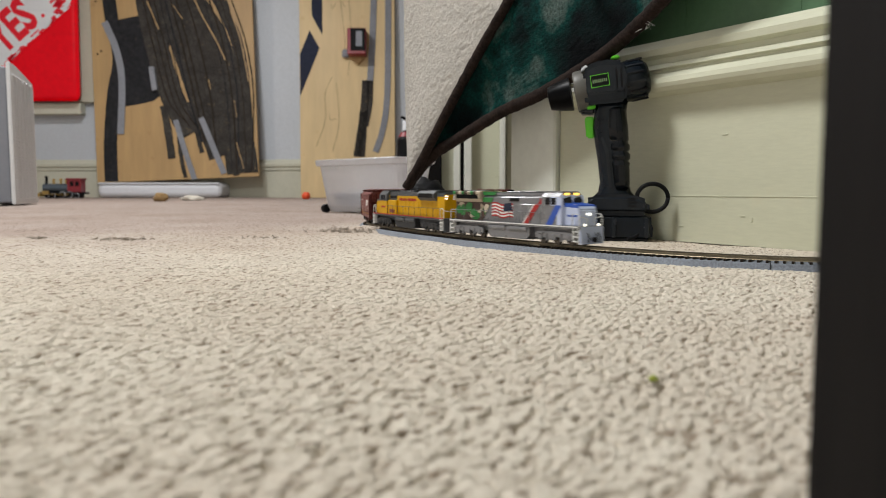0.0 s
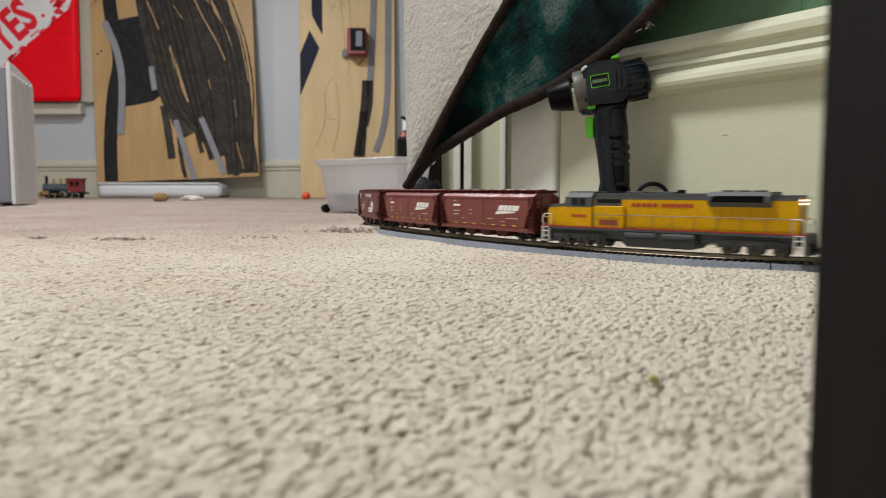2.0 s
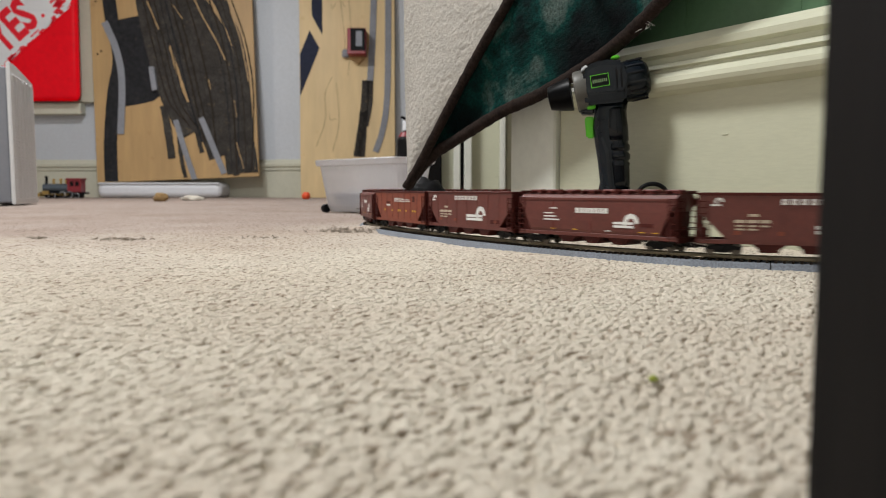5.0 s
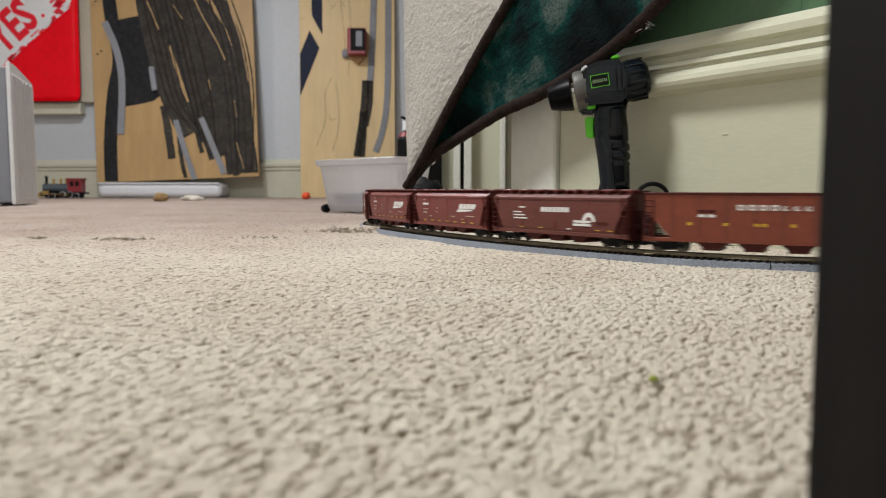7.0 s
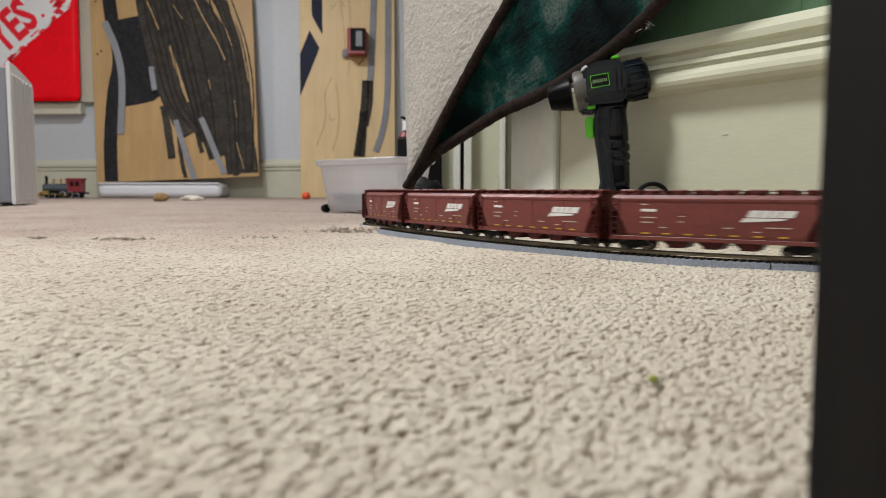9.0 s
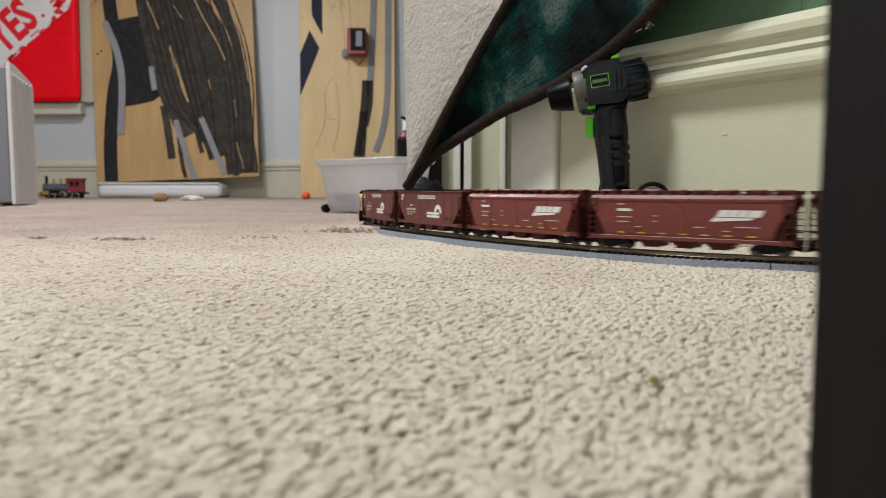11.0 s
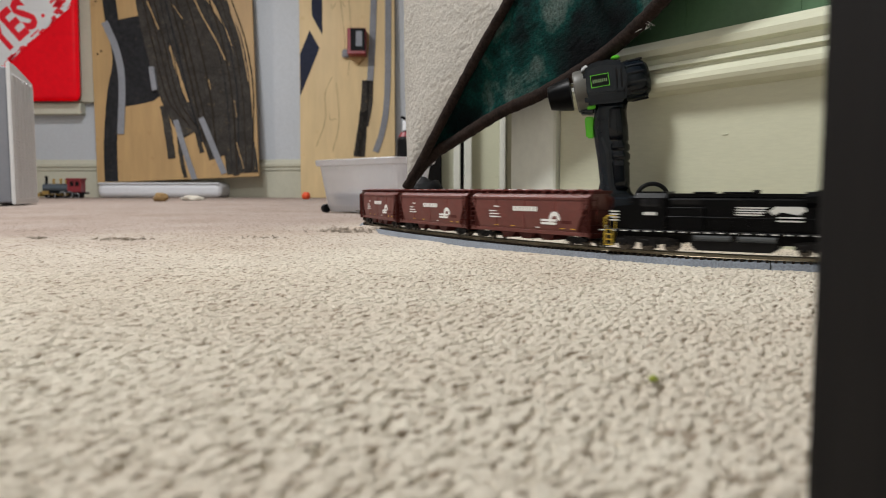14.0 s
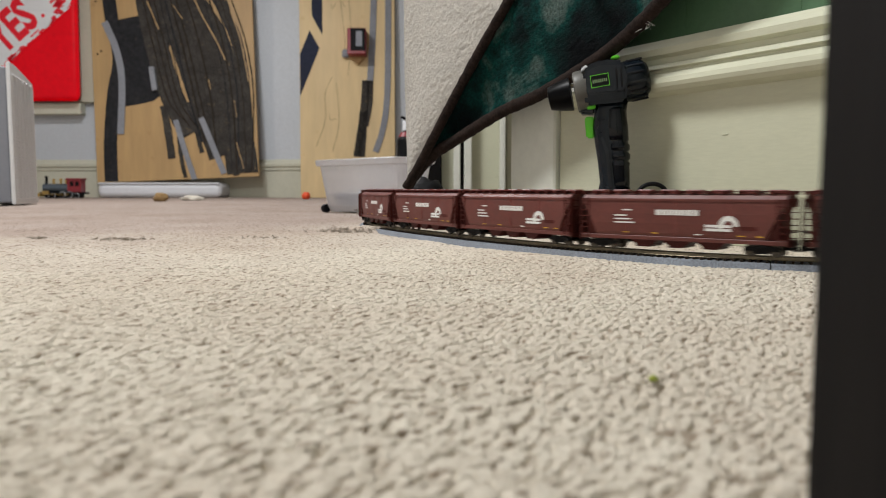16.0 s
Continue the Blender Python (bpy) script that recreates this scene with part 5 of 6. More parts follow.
def open_hopper(kind):
    half = LENGTH[kind] / 2 + 0.005      # the body reaches out over the couplers
    mat = "conrail" if kind == "O" else "orangebrown"
    top = new("open_hopper")
    tagged(top, "brown-red open hopper model wagon with white emblem" if kind == "O" else "orange-brown open hopper model wagon with spaced white lettering", "model wagon", "wagons of the model train")
    H = 0.0488
    for s in (-1, 1):
        bm = B()
        e = half - 0.0105
        prism(bm, [(-e, H), (e, H), (e, 0.035), (e - 0.006, 0.03), (e - 0.024, 0.0125), (-e + 0.024, 0.0125), (-e + 0.006, 0.03), (-e, 0.035)], s * 0.0172 - 0.0005, s * 0.0172 + 0.0005)
        part("side_panel", bm, mat, top)
        bm = B()
        box(bm, -e - 0.001, e + 0.001, s * 0.0173 - 0.0012, s * 0.0173 + 0.0012, H - 0.001, H + 0.0012, 0.0003)
        part("top_chord", bm, "hopperdark", top)
    # sloping end sheets, their shade put into the darker colour
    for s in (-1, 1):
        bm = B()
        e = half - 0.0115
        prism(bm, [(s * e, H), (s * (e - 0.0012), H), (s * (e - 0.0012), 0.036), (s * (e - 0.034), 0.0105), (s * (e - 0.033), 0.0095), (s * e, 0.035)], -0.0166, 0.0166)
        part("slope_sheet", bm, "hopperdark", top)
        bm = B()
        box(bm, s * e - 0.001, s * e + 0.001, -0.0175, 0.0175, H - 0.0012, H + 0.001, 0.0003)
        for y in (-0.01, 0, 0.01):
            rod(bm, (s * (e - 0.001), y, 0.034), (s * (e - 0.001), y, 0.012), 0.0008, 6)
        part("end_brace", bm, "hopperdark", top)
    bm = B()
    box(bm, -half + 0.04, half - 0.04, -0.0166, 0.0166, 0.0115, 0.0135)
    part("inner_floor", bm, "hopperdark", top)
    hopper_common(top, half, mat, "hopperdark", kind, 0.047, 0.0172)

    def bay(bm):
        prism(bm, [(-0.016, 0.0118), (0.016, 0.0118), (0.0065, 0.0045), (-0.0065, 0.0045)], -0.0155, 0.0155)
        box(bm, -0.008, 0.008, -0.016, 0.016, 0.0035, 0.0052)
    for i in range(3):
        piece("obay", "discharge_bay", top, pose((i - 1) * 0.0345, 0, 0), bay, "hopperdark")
    for s in (-1, 1):
        for i in range(7):
            def rib(bm):
                box(bm, -0.0004, 0.0004, -0.0002, 0.0002, 0.0135, H - 0.002)
            piece("orib", "side_rib", top, pose((i - 3) * 0.0225, s * 0.0178, 0), rib, mat)
    Y = 0.0181
    if kind == "O":
        for i in range(7):
            x = -0.026 + i * 0.0073
            decal(top, x, x + 0.0046, 0.0408, 0.0452, Y, "textwhite", 0, "lettering_bar")
            decal(top, x + 0.0017, x + 0.0029, 0.0422, 0.0438, Y + 0.0002, mat, 0, "lettering_gap")
        arc_mark(top, 0.0305, 0.0245, 0.0098, 0.0048, Y, "textwhite", 0, 205)
        for z in (0.0225, 0.0188):
            decal(top, 0.0, 0.034, z, z + 0.0027, Y, "textwhite", 0, "emblem")
        arc_mark(top, -0.0745, 0.0425, 0.0036, 0.0018, Y, "textwhite", 0, 205)
        decal(top, -0.081, -0.073, 0.0395, 0.0409, Y, "textwhite", 0, "emblem")
        for x, z, w, h in ((-0.051, 0.0315, 0.008, 0.002), (-0.062, 0.0265, 0.0085, 0.0024), (-0.052, 0.0265, 0.0085, 0.0024), (-0.042, 0.0265, 0.008, 0.0024), (-0.061, 0.0235, 0.007, 0.0013), (-0.0515, 0.0235, 0.0075, 0.0013), (-0.0415, 0.0235, 0.007, 0.0013), (-0.061, 0.0208, 0.007, 0.0013), (-0.0515, 0.0208, 0.0075, 0.0013)):
            decal(top, x, x + w, z, z + h, Y, "camotan", 0, "lettering_bar")
        for x in (-0.062, -0.028, 0.004, 0.058):
            decal(top, x, x + 0.0048, 0.0172, 0.0202, Y - 0.0001, "orangebrown", 0, "reflector")
        for x in (0.05, 0.0605):
            decal(top, x, x + 0.008, 0.0165, 0.0205, Y - 0.0001, "hopperdark", 0, "lettering_panel")
    else:
        for i in range(7):
            x = -0.014 + i * 0.0088
            decal(top, x, x + (0.0062 if i < 4 else 0.0048), 0.0362, 0.0405 if i < 4 else 0.0396, Y, "textwhite", 0, "lettering_bar")
            decal(top, x + 0.0018, x + 0.0042, 0.0374, 0.0392, Y + 0.0002, mat, 0, "lettering_gap")
        decal(top, 0.052, 0.06, 0.0365, 0.0435, Y, "hopperdark", 0, "emblem")
        for x in (-0.046, -0.038):
            decal(top, x, x + 0.0068, 0.0338, 0.0362, Y, "hopperdark", 0, "lettering_bar")
            decal(top, x, x + 0.0062, 0.0302, 0.0325, Y, "textwhite", 0, "lettering_bar")
        for x in (-0.055, -0.025, 0.0, 0.006, 0.028, 0.052, 0.06):
            decal(top, x, x + 0.004, 0.0235, 0.026, Y, "yellowmark", 0, "reflector")
    return top


def bogie3(top, x, mat):
    def frame_bm(bm):
        for s in (-1, 1):
            prism(bm, [(-0.029, 0.0045), (-0.029, 0.0085), (-0.02, 0.0098), (0.02, 0.0098), (0.029, 0.0085), (0.029, 0.0045), (0.02, 0.006), (0.012, 0.0035), (0.008, 0.006), (-0.002, 0.006), (-0.006, 0.0035), (-0.02, 0.006)], s * 0.0142 - 0.001, s * 0.0142 + 0.001)
            for k in (-0.0215, 0.0, 0.0215):
                box(bm, k - 0.0028, k + 0.0028, s * 0.0142 - 0.0018, s * 0.0142 + 0.0018, 0.0035, 0.008, 0.0005)
            for k in (-0.011, 0.011):
                rod(bm, (k, s * 0.0152, 0.0028), (k, s * 0.0152, 0.0085), 0.0014, 8)
            box(bm, -0.026, -0.016, s * 0.0155 - 0.0008, s * 0.0155 + 0.0008, 0.0078, 0.0092)
    b = piece("bogie3" + mat, "bogie", top, pose(x, 0, 0), frame_bm, mat)

    def axle(bm):
        for s in (-1, 1):
            rod(bm, (0, s * 0.0072, 0), (0, s * 0.0098, 0), 0.0056, 20)
            rod(bm, (0, s * 0.0098, 0), (0, s * 0.0138, 0), 0.0015, 8)
        rod(bm, (0, -0.0075, 0), (0, 0.0075, 0), 0.001, 6)
    for k in (-0.0215, 0, 0.0215):
        piece("wheelset3", "wheelset", b, pose(k, 0, 0.0056), axle, "wheel")


def locomotive(kind):
    """A six-axle hood diesel with its cab towards +x."""
    L = LENGTH[kind] + (0.003 if kind == "L2" else 0)
    half, l = L / 2, L / 2 - 0.0075
    look_of = dict(
        L1=("silver-grey model diesel locomotive with camouflage, flag and blue nose", "silvergrey", "silvergrey", "palesilver", "palesilver", "noseblue", "railwhite", "palesilver"),
        L2=("yellow and grey model diesel locomotive with red sill stripe", "upyellow", "upgrey", "upgrey", "running", "upyellow", "railwhite", "upyellow"),
        N=("black model diesel locomotive with white markings and yellow steps", "nsblack", "nsblack", "nsblack", "running", "nsblack", "railyellow", "nsblack"))[kind]
    label, c_hood, c_roof, c_frame, c_truck, c_nose, c_rail, c_cab = look_of
    top = new("diesel_locomotive")
    tagged(top, label, "model locomotive")
    bm = B()
    box(bm, -l, l, -0.0165, 0.0165, 0.0112, 0.0138, 0.0003)
    box(bm, -l + 0.01, l - 0.01, -0.0085, 0.0085, 0.006, 0.0112)
    part("frame", bm, c_frame, top)
    bm = B()
    prism(bm, [(-0.036, 0.0108), (0.036, 0.0108), (0.036, 0.0045), (0.031, 0.002), (-0.031, 0.002), (-0.036, 0.0045)], -0.0155, 0.0155)
    tank = part("fuel_tank", bm, {"L1": "palesilver", "L2": "truckgrey", "N": "running"}[kind], top)
    for s in (-1, 1):
        for x0, x1 in ((-0.034, -0.004), (0.002, 0.033)):
            bm = B()
            rod(bm, (x0, s * 0.0152, 0.0092), (x1, s * 0.0152, 0.0092), 0.0018, 10)
            part("air_reservoir", bm, "palesilver" if kind == "L1" else "upgrey", tank)
    for x in (-half * 0.62, half * 0.62):
        bogie3(top, x, {"L1": "palesilver", "L2": "truckgrey", "N": "running"}[kind])
    couplers(top, half)
    # long hood with chamfered roof
    x_cab = l - 0.058
    bm = B()

    def hood_ring(x, w, z1, ch):
        return [bm.verts.new((x, y, z)) for y, z in ((-w, 0.0136), (-w, z1 - ch), (-w + ch, z1), (w - ch, z1), (w, z1 - ch), (w, 0.0136))]
    ra, rb = hood_ring(-l + 0.0075, 0.0112, 0.0445, 0.0025), hood_ring(x_cab, 0.0112, 0.0445, 0.0025)
    for i in range(6):
        bm.faces.new((ra[i], ra[(i + 1) % 6], rb[(i + 1) % 6], rb[i]))
    bm.faces.new(ra), bm.faces.new(rb[::-1])
    bmesh.ops.recalc_face_normals(bm, faces=bm.faces[:])
    hood = part("hood", bm, c_hood, top)
    bm = B()
    prism(bm, [(-l + 0.0075, 0.0446), (x_cab, 0.0446), (x_cab, 0.0466), (x_cab - 0.004, 0.0478), (-l + 0.06, 0.0478), (-l + 0.055, 0.0466), (-l + 0.0075, 0.0466)], -0.0098, 0.0098)
    roof = part("hood_roof", bm, c_roof, top)
    # flared radiator near the rear, with dark grille panels
    xr = -l + (0.02 if kind == "L2" else 0.0)
    bm = B()
    ring = [(-0.0112, 0.036), (-0.0165, 0.0405), (-0.0165, 0.0455), (-0.0125, 0.0495), (0.0125, 0.0495), (0.0165, 0.0455), (0.0165, 0.0405), (0.0112, 0.036)]
    a = [bm.verts.new((xr + 0.009, y, z)) for y, z in ring]
    b = [bm.verts.new((xr + 0.062, y, z)) for y, z in ring]
    for i in range(8):
        bm.faces.new((a[i], a[(i + 1) % 8], b[(i + 1) % 8], b[i]))
    bm.faces.new(a), bm.faces.new(b[::-1])
    bmesh.ops.recalc_face_normals(bm, faces=bm.faces[:])
    rad = part("radiator", bm, c_roof if kind != "L1" else "camotan", top)
    for s in (-1, 1):
        bm = B()
        prism(bm, [(xr + 0.014, 0.0402), (xr + 0.06, 0.0402), (xr + 0.056, 0.0458), (xr + 0.014, 0.0458)], s * 0.0166 - 0.0002, s * 0.0166 + 0.0002)
        part("radiator_grille", bm, "nsblack", rad)
        bm = B()
        prism(bm, [(xr + 0.014, 0.0365), (xr + 0.06, 0.0365), (xr + 0.06, 0.0402), (xr + 0.014, 0.0402)], s * 0.0113 - 0.0002, s * 0.0113 + 0.0002)
        part("lower_grille", bm, "running", rad)
    for x in (xr + 0.022, xr + 0.036, xr + 0.05):
        bm = B()
        rod(bm, (x, 0, 0.0495), (x, 0, 0.0507), 0.006, 18)
        part("cooling_fan", bm, c_roof, rad)
    for x, w in ((0.0, 0.012), (0.028, 0.009)):
        bm = B()
        box(bm, x - w, x + w, -0.0075, 0.0075, 0.0478, 0.0494, 0.0006)
        part("roof_hatch", bm, c_roof, roof)
    bm = B()
    box(bm, -0.018, -0.012, -0.003, 0.003, 0.0478, 0.0512, 0.0004)
    part("exhaust_stack", bm, "running", roof)
    # hood doors
    for s in (-1, 1):
        n = 11
        for i in range(n):
            def door(bm):
                box(bm, 0.0006, 0.0104, -0.0002, 0.0002, 0.0155, 0.0335)
                box(bm, 0.0085, 0.0092, -0.0005, 0.0002, 0.022, 0.0245)
            piece("door" + kind, "hood_door", hood, pose(-l + 0.012 + i * (x_cab + l - 0.03) / n, s * 0.0113, 0, 0, 0, 0 if s < 0 else 180) if s < 0 else pose(-l + 0.0235 + i * (x_cab + l - 0.03) / n, s * 0.0113, 0, 0, 0, 180), door, c_hood)
    bm = B()
    box(bm, x_cab - 0.034, x_cab - 0.001, -0.0145, 0.0145, 0.0137, 0.0352, 0.0006)
    part("electrical_cabinet", bm, c_cab, top)
    for s in (-1, 1):
        bm = B()
        g0, g1 = (x_cab - 0.058, x_cab - 0.042) if kind == "L1" else (x_cab - 0.03, x_cab - 0.004)
        prism(bm, [(g0, 0.0378), (g1, 0.0378), (g1, 0.0418), (g0, 0.0418)], s * 0.0114 - 0.0003, s * 0.0114 + 0.0003)
        part("inlet_grille", bm, "running", hood)
    # cab
    bm = B()
    ring = [(-0.0157, 0.0137), (-0.0157, 0.0435), (-0.0115, 0.0483), (0.0115, 0.0483), (0.0157, 0.0435), (0.0157, 0.0137)]
    a = [bm.verts.new((x_cab, y, z)) for y, z in ring]
    b = [bm.verts.new((x_cab + 0.031 - max(0, z - 0.04) * 0.45, y, z)) for y, z in ring]
    for i in range(6):
        bm.faces.new((a[i], a[(i + 1) % 6], b[(i + 1) % 6], b[i]))
    bm.faces.new(a), bm.faces.new(b[::-1])
    bmesh.ops.recalc_face_normals(bm, faces=bm.faces[:])
    cab = part("cab", bm, c_cab, top)
    bm = B()
    prism(bm, [(x_cab - 0.001, 0.0484), (x_cab + 0.028, 0.0484), (x_cab + 0.026, 0.0495), (x_cab - 0.001, 0.0495)], -0.0118, 0.0118)
    part("cab_roof", bm, c_roof if kind != "L1" else "palesilver", cab)
    for s in (-1, 1):
        for x0, x1 in ((0.007, 0.0135), (0.0155, 0.0225)):
            bm = B()
            prism(bm, [(x_cab + x0, 0.0355), (x_cab + x1, 0.0355), (x_cab + x1, 0.0425), (x_cab + x0, 0.0425)], s * 0.0161 - 0.0002, s * 0.0161 + 0.0002)
            part("cab_window", bm, "glassdark", cab)
        bm = B()
        prism(bm, [(-0.0055, 0.0), (0.0055, 0.0), (0.0045, 0.0062), (-0.0055, 0.0062)], -0.0002, 0.0002)
        part("windshield", bm, "glassdark", cab, at=pose(x_cab + (0.0316 if kind == "L1" else 0.0306), s * 0.0072, 0.0368, 0, -13, 90))
    # nose
    bm = B()
    prism(bm, [(x_cab + 0.029, 0.0137), (l - 0.0045, 0.0137), (l - 0.005, 0.031), (l - 0.009, 0.0355), (x_cab + 0.029, 0.0372)], -0.0122, 0.0122)
    bmesh.ops.bevel(bm, geom=bm.edges[:], offset=0.0012, segments=2, affect="EDGES")
    nose = part("nose", bm, c_nose, top)
    for s in (-1, 1):
        bm = B()
        rod(bm, (l - 0.0045, s * 0.0016 , 0.0262), (l - 0.0038, s * 0.0016, 0.0262), 0.0013, 12)
        part("headlight", bm, "lampwhite" if kind == "L1" else "railwhite", nose)
        bm = B()
        rod(bm, (l - 0.0005, s * 0.0095, 0.0155), (l + 0.0004, s * 0.0095, 0.0155), 0.0013, 12)
        part("ditch_light", bm, "lampwhite" if kind == "L1" else "railwhite", nose)
        bm = B()
        box(bm, x_cab + 0.0285, x_cab + 0.0295, s * 0.0065 - 0.0032, s * 0.0065 + 0.0032, 0.0455, 0.0478)
        part("number_board", bm, "lampwarm" if kind == "L1" else "railwhite", cab)
        # lit boards at the rear end
        bm = B()
        for z in (0.0405, 0.0435):
            ye, ys = (0.0085, 0.0113) if kind == "L2" else (0.0135, 0.0166)
            box(bm, -l + (0.0068 if kind == "L2" else 0.0084), -l + 0.0094, s * ye - 0.0018, s * ye + 0.0018, z - 0.002, z - 0.0005)
            if kind != "L2":
                box(bm, -l + 0.0085, -l + 0.0112, s * ys - 0.0003, s * ys + 0.0004, z - 0.002, z - 0.0008)
        part("rear_light", bm, {"L1": "railwhite", "L2": "lampwhite", "N": "lampwarm"}[kind], hood)
    for s in (-1, 1):
        bm = B()
        prism(bm, [(s * (l - 0.0022), 0.0138), (s * l, 0.0138), (s * (l + 0.001), 0.006), (s * (l + 0.001), 0.0018), (s * (l - 0.001), 0.0018)], -0.0158, 0.0158)
        pilot = part("pilot", bm, c_nose if (kind == "L1" and s > 0) else c_frame, top)
        for y in (-0.0148, 0.0148):
            for z in (0.003, 0.0062, 0.0094, 0.0126):
                bm = B()
                box(bm, s * (l - 0.0055) - 0.0031, s * (l - 0.0055) + 0.0031, y - 0.0022, y + 0.0022, z, z + 0.0006)
                part("step", bm, c_rail, pilot)
            for x in (-0.0035, 0.0035):
                bm = B()
                box(bm, s * (l - 0.0055) + x - 0.0004, s * (l - 0.0055) + x + 0.0004, y - 0.0022, y + 0.0022, 0.003, 0.0132)
                part("step_side", bm, c_rail, pilot)
        for y in (-0.006, 0.005, 0.009):
            bm = B()
            tube(bm, curve_points([(s * l, y, 0.009), (s * (l + 0.003), y, 0.006), (s * (l + 0.002), y, 0.003)], 5), 0.0005, 5)
            part("hose", bm, "running", pilot)
    # handrails
    for s in (-1, 1):
        bm = B()
        tube(bm, [(-l + 0.012, s * 0.0158, 0.0265), (x_cab - 0.002, s * 0.0158, 0.0265)], 0.00033, 5)
        n = 9
        for i in range(n + 1):
            x = -l + 0.012 + i * (x_cab - 0.002 + l - 0.012) / n
            tube(bm, [(x, s * 0.0158, 0.0135), (x, s * 0.0158, 0.0265)], 0.00033, 5)
        part("handrail", bm, "upgrey" if kind == "L2" else ("silvergrey" if kind == "L1" else "nsblack"), top)
        for e in (-1, 1):
            bm = B()
            xe = e * (l - 0.0015)
            tube(bm, [(xe, s * 0.0155, 0.006), (xe, s * 0.0155, 0.024), (xe - e * 0.003, s * 0.0155, 0.0265), (xe - e * 0.01, s * 0.0155, 0.0265), (xe - e * 0.01, s * 0.0155, 0.0135)], 0.0006, 6)
            tube(bm, [(xe, s * 0.0155, 0.024), (xe, s * 0.005, 0.022), (xe, s * 0.005, 0.0135)], 0.0005, 6)
            part("end_handrail", bm, c_rail, top)
    # livery
    if kind == "L1":
        decal(top, -l, l - 0.003, 0.0128, 0.0140, 0.0167, "railwhite", 0, "sill_stripe")
        Y = 0.0118
        rnd = random.Random(5)
        # slanted border between the camouflage and the grey hood
        def border(z):
            return -0.052 + (z - 0.0142) * 0.75
        x1 = -0.04
        for side in (-1, 1):
            bm = B()
            prism(bm, [(-l + 0.008, 0.0142), (border(0.0142), 0.0142), (border(0.0362), 0.0362), (-l + 0.008, 0.0362)], side * (Y - 0.0001) - 0.0001, side * (Y - 0.0001) + 0.0001)
            part("camouflage", bm, "camobrown", top)
            bm = B()
            prism(bm, [(xr + 0.0625, 0.0364), (border(0.0364), 0.0364), (border(0.042), 0.042), (xr + 0.0625, 0.042)], side * Y - 0.0001, side * Y + 0.0001)
            part("camouflage", bm, "camogreen", top)
        for side in (-1, 1):
            for k in range(16):
                m = ("camogreen", "camogreen", "camotan", "camogreen", "camobrown", "camotan")[k % 6]
                cx, cz, r = rnd.uniform(-l + 0.014, x1 + 0.002), rnd.uniform(0.018, 0.033), rnd.uniform(0.005, 0.0095) * (0.85 if m == "camotan" else 1)
                bm = B()
                pts = [(cx + r * (1 + 0.4 * rnd.uniform(-1, 1)) * math.cos(a), min(0.0362, max(0.0143, cz + r * 0.8 * (1 + 0.4 * rnd.uniform(-1, 1)) * math.sin(a)))) for a in np.linspace(0, 2 * math.pi, 11)[:-1]]
                pts = [(max(-l + 0.0085, min(x, border(z))), z) for x, z in pts]
                prism(bm, pts, side * (Y + 0.0001 * (k % 7)) - 0.0001, side * (Y + 0.0001 * (k % 7)) + 0.0001)
                part("camouflage", bm, m, top)
            for k in range(9):
                m = ("camogreen", "camobrown", "camotan")[k % 3]
                cx, cz, r = -l + 0.012 + 0.0058 * k, rnd.uniform(0.0445, 0.049), rnd.uniform(0.0035, 0.006)
                bm = B()
                box(bm, cx - r, cx + r, side * 0.0145 - 0.0035, side * 0.0145 + 0.0022, 0.0452, 0.0496, 0.001)
                part("camouflage", bm, m, rad)
        bm = B()
        prism(bm, [(-0.055, 0.0446), (-0.029, 0.0446), (-0.0275, 0.0484), (-0.055, 0.0484)], -0.0114, 0.0114)
        part("camouflage", bm, "camogreen", top)
        # waving striped flag
        Yf = 0.0118
        for side in (-1, 1):
            for r in range(9):
                bm = B()
                n = 12
                lo = [(-0.034 + 0.038 * i / n, 0.0185 + 0.0018 * r + 0.0012 * math.sin(i / n * 9) + 0.004 * (1 - i / n) * 0.3) for i in range(n + 1)]
                prism(bm, lo + [(x, z + 0.0018) for x, z in lo[::-1]], side * Yf - 0.0001, side * Yf + 0.0001)
                part("flag_stripe", bm, "upred" if r % 2 == 0 else "railwhite", top)
            bm = B()
            prism(bm, [(-0.013, 0.0262), (0.0035, 0.0275), (0.0015, 0.0362), (-0.011, 0.0352)], side * (Yf + 0.0003) - 0.0001, side * (Yf + 0.0003) + 0.0001)
            part("flag_canton", bm, "navy", top)
        decal(top, 0.026, 0.034, 0.014, 0.0352, 0.0147, "upred", 0.018, "red_stripe")
        decal(top, 0.024, 0.026, 0.014, 0.0352, 0.0147, "railwhite", 0.018, "white_edge")
        decal(top, 0.0445, 0.0525, 0.0353, 0.042, 0.0114, "upred", 0.0057, "red_stripe")
        bm = B()
        prism(bm, [(x_cab + 0.0302, 0.0138), (x_cab + 0.0313, 0.0138), (x_cab + 0.0313, 0.0402), (x_cab + 0.029, 0.0455), (x_cab + 0.028, 0.0455)], -0.0154, 0.0154)
        part("cab_front", bm, "noseblue", cab, "pale blue-white cab front")
        decal(top, x_cab + 0.0145, x_cab + 0.0305, 0.0342, 0.0434, 0.0157, "noseblue", 0, "cab_panel")
        decal(top, x_cab + 0.024, x_cab + 0.0305, 0.0142, 0.0342, 0.0157, "noseblue", 0, "cab_panel")
        decal(top, x_cab + 0.0075, x_cab + 0.0165, 0.014, 0.0348, 0.0159, "stripeblue", 0.0142, "blue_stripe")
        bm = B()
        prism(bm, [(x_cab + 0.0315, 0.0335), (l - 0.0068, 0.0325), (l - 0.0088, 0.0358), (x_cab + 0.0315, 0.0376)], -0.0123, 0.0123)
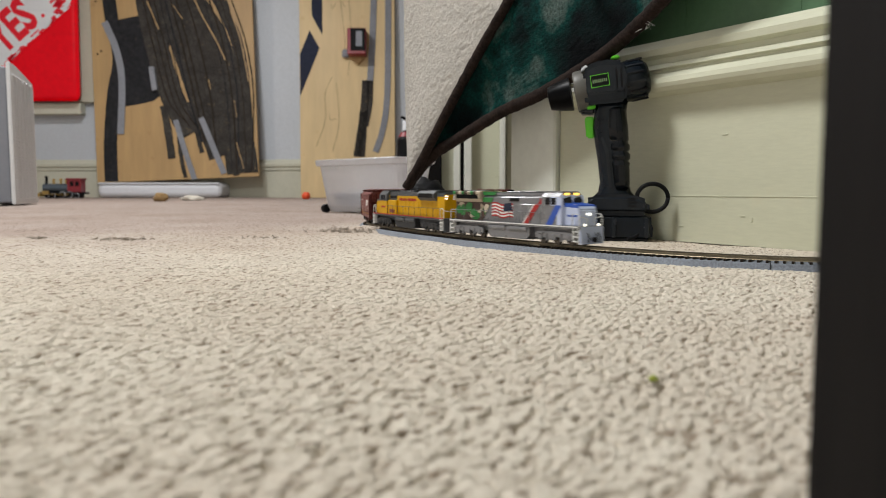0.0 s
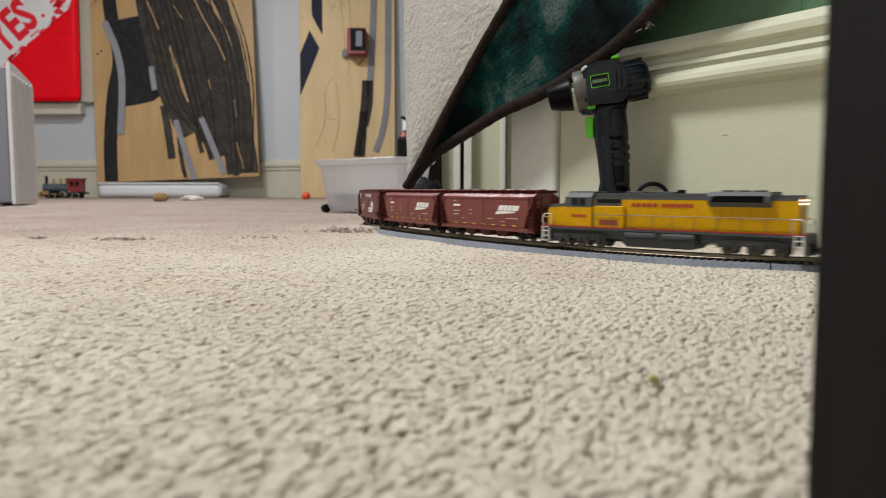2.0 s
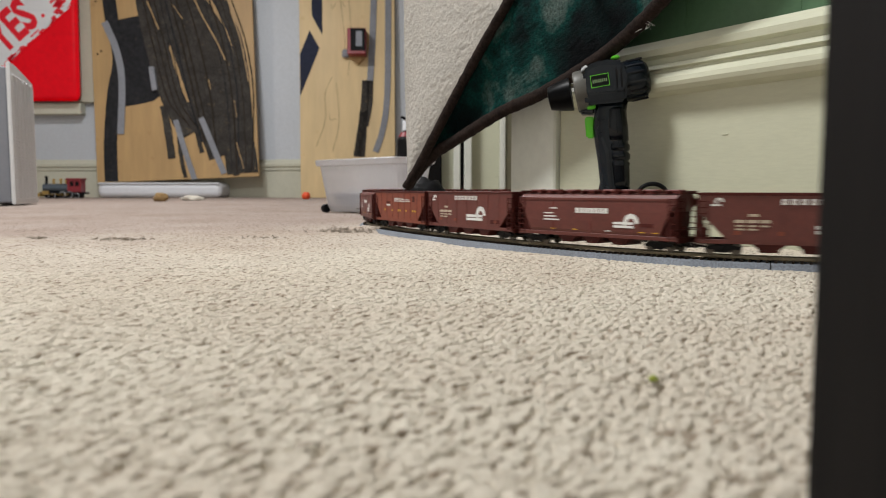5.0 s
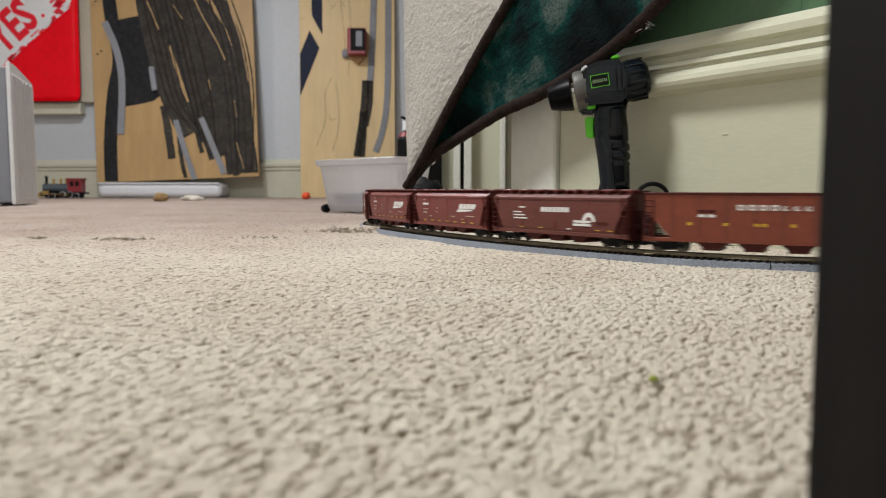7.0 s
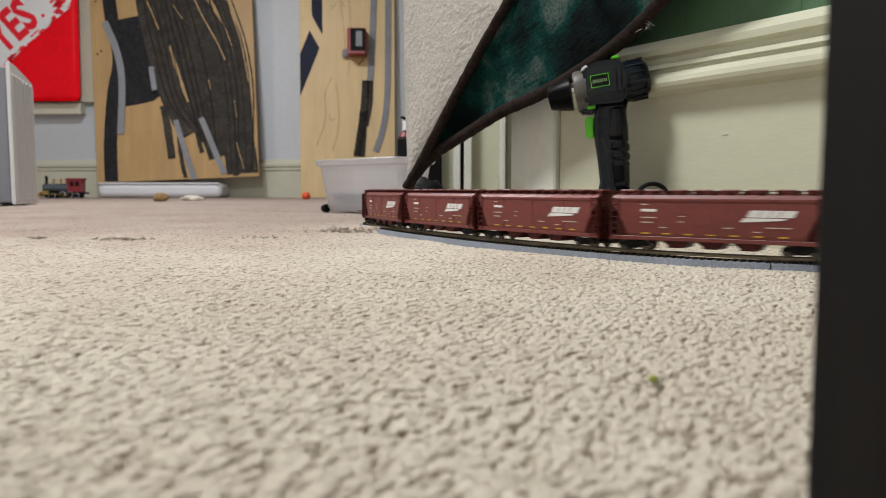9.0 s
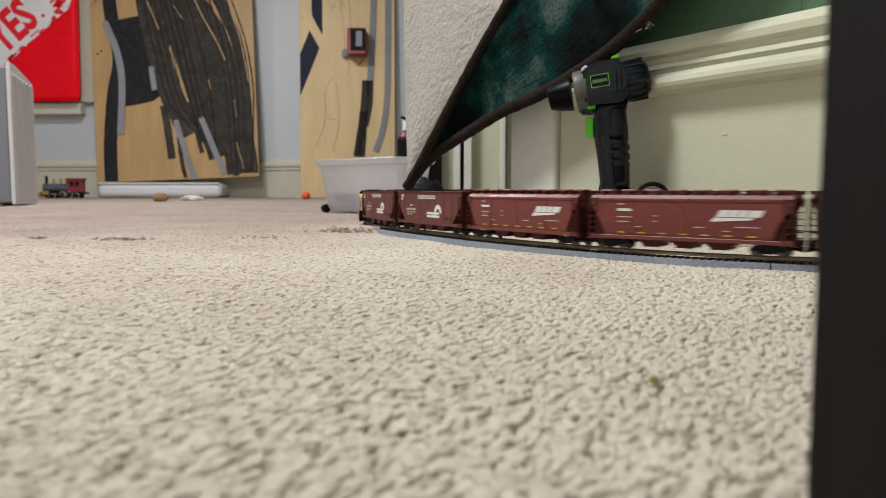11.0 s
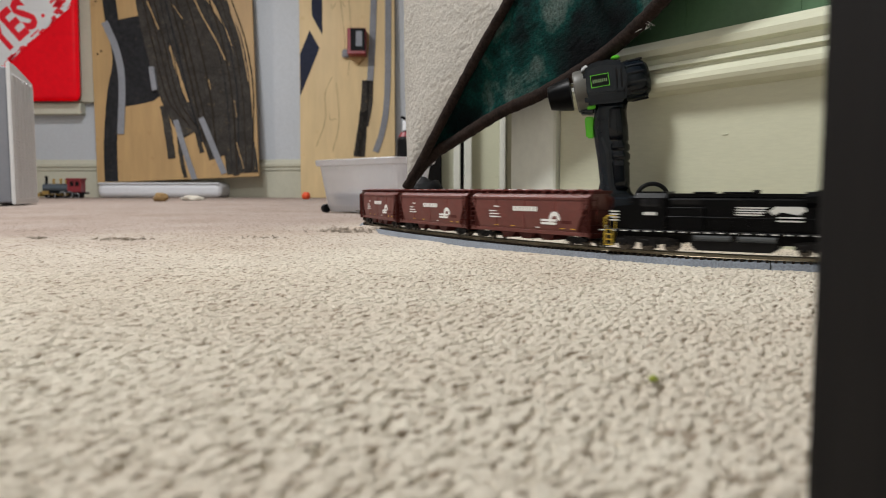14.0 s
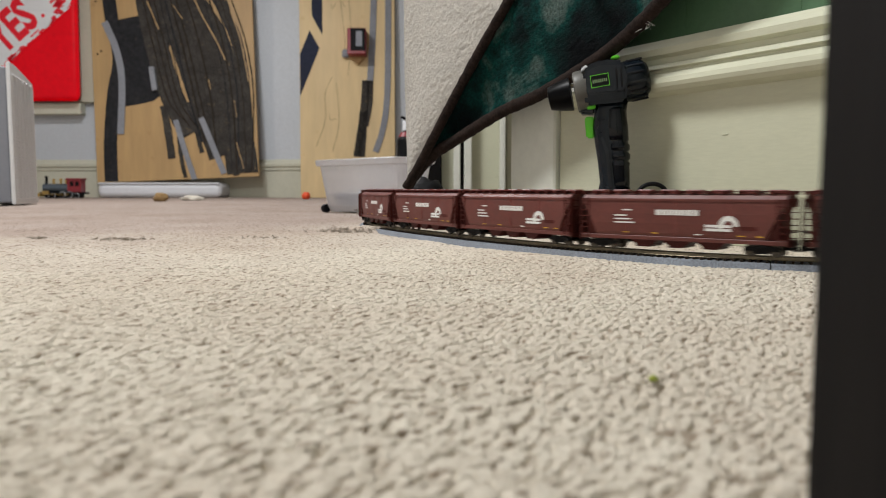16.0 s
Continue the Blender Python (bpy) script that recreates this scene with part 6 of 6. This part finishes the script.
        part("nose_band", bm, "stripeblue", top)
        for i in range(5):
            decal(top, l - 0.022 + i * 0.003, l - 0.0198 + i * 0.003, 0.0235, 0.0255, 0.0124, "stripeblue", 0, "lettering_bar")
    elif kind == "L2":
        decal(top, -l, l, 0.0133, 0.0145, 0.0167, "upred", 0, "sill_stripe")
        Y = 0.0117
        for i in range(5):
            decal(top, 0.003 + i * 0.0055, 0.0068 + i * 0.0055, 0.0348, 0.0382, Y, "upred", 0, "lettering_bar")
        for i in range(7):
            decal(top, -0.031 + i * 0.0044, -0.0278 + i * 0.0044, 0.0348, 0.0382, Y, "upred", 0, "lettering_bar")
        for i in range(4):
            decal(top, x_cab + 0.006 + i * 0.0042, x_cab + 0.0092 + i * 0.0042, 0.0235, 0.0262, 0.0159, "upred", 0, "lettering_bar")
        # grey upper half of the cab
        bm = B()
        ring = [(-0.0159, 0.0338), (-0.0159, 0.0436), (-0.0116, 0.0485), (0.0116, 0.0485), (0.0159, 0.0436), (0.0159, 0.0338)]
        a = [bm.verts.new((x_cab - 0.0002, y, z)) for y, z in ring]
        b = [bm.verts.new((x_cab + 0.0313 - max(0, z - 0.04) * 0.45, y, z)) for y, z in ring]
        for i in range(6):
            bm.faces.new((a[i], a[(i + 1) % 6], b[(i + 1) % 6], b[i]))
        bm.faces.new(a), bm.faces.new(b[::-1])
        bmesh.ops.recalc_face_normals(bm, faces=bm.faces[:])
        part("cab_top", bm, "upgrey", top, "grey upper cab")
        bm = B()
        prism(bm, [(x_cab + 0.0295, 0.0345), (l - 0.0068, 0.0325), (l - 0.0088, 0.0358), (x_cab + 0.0295, 0.0376)], -0.0123, 0.0123)
        part("nose_top", bm, "upgrey", top)
        decal(top, x_cab - 0.028, x_cab - 0.008, 0.0165, 0.0215, 0.0147, "orangebrown", 0, "vent_panel")
        decal(top, x_cab - 0.03, x_cab - 0.002, 0.0353, 0.0445, 0.01135, "upgrey", 0, "grey_panel")
        decal(top, -l + 0.0077, x_cab - 0.002, 0.0418, 0.0445, 0.01125, "upgrey", 0, "grey_panel")
    else:
        for i in range(22):
            x = -l + 0.006 + i * 0.0108
            decal(top, x, x + 0.0048, 0.0122, 0.0131, 0.0167, "railwhite", 0, "reflector")
        Y = 0.0117
        # emblem: three stepped bars and a rearing shape
        for side in (-1, 1):
            for k in range(4):
                bm = B()
                z = 0.0285 + k * 0.0021
                prism(bm, [(-0.022 - 0.0012 * k, z), (-0.002, z), (0.0, z + 0.0012), (-0.0225 - 0.0012 * k, z + 0.0012)], side * Y - 0.0001, side * Y + 0.0001)
                part("emblem", bm, "railwhite", top)
            bm = B()
            prism(bm, [(-0.056, 0.0335), (-0.054, 0.0367), (-0.032, 0.0367), (-0.027, 0.0325), (-0.031, 0.029), (-0.037, 0.032), (-0.05, 0.0295)], side * Y - 0.0001, side * Y + 0.0001)
            part("emblem", bm, "railwhite", top)
        for z in (0.0265, 0.0235):
            decal(top, -0.054, -0.034, z, z + 0.0014, Y, "railwhite", 0, "lettering_bar")
        decal(top, x_cab + 0.008, x_cab + 0.02, 0.0275, 0.0305, 0.0159, "railwhite", 0, "lettering_bar")
        for k in range(4):
            decal(top, l - 0.014, l - 0.006, 0.0215 + k * 0.0028, 0.0228 + k * 0.0028, 0.0124, "railwhite", 0.001, "nose_stripe")
            decal(top, -l + 0.009, -l + 0.018, 0.0215 + k * 0.0028, 0.0228 + k * 0.0028, 0.01155, "railwhite", 0.001, "rear_stripe")
        decal(top, -l + 0.009, -l + 0.016, 0.015, 0.0205, 0.0117, "camogreen", 0, "service_panel")
    # the deck rides high over the bogies
    def lifted(z, low):
        return z * low if z < 0.0112 else (0.0168 + (z - 0.0112) * 1.04 if z < 0.0138 else 0.0195 + (z - 0.0138) * 0.95)
    done = set()
    for ob in top.children_recursive:
        if ob.name.startswith(("wheelset", "coupler")):
            continue
        m = ob.matrix_basis
        if abs(m.translation.z) > 1e-6:
            ob.location.z = lifted(m.translation.z, 1.5)
        elif ob.data.name not in done:
            done.add(ob.data.name)
            low = 1.35 if ob.name.startswith("bogie") else 1.5
            for v in ob.data.vertices:
                v.co.z = lifted(v.co.z, low)
    return top


def heighten(ob, factor):
    """Stretch a wagon's own meshes upwards from the rail."""
    seen = set()
    for p in ob.children_recursive:
        p.location.z *= factor
        if p.data is not None and p.data.name not in seen:
            seen.add(p.data.name)
            if "heightened" not in p.data:
                p.data["heightened"] = True
                for v in p.data.vertices:
                    v.co.z *= factor


track()
CHAIN = "L1 L2 B B O C O S C B B B B B B O O N C C C C C C C C".split()
FIRST = {}
TRAIN = []
s_end = 1.838
for kind in CHAIN:
    if kind in FIRST:
        ob = copy_thing(FIRST[kind], Matrix())
    else:
        ob = FIRST[kind] = (locomotive if kind in ("L1", "L2", "N") else open_hopper if kind in ("O", "S") else covered_hopper)(kind)
        heighten(ob, 1.03 if kind in ("L1", "L2", "N") else 1.085)
    TRAIN.append((ob, s_end - LENGTH[kind] / 2, LENGTH[kind] * 0.66, kind in ("L2", "N")))
    s_end -= LENGTH[kind]


def motions():
    for ob, mid, base, flip in TRAIN:
        walk(ob, wagon_rows(mid, base, flip))


motions()
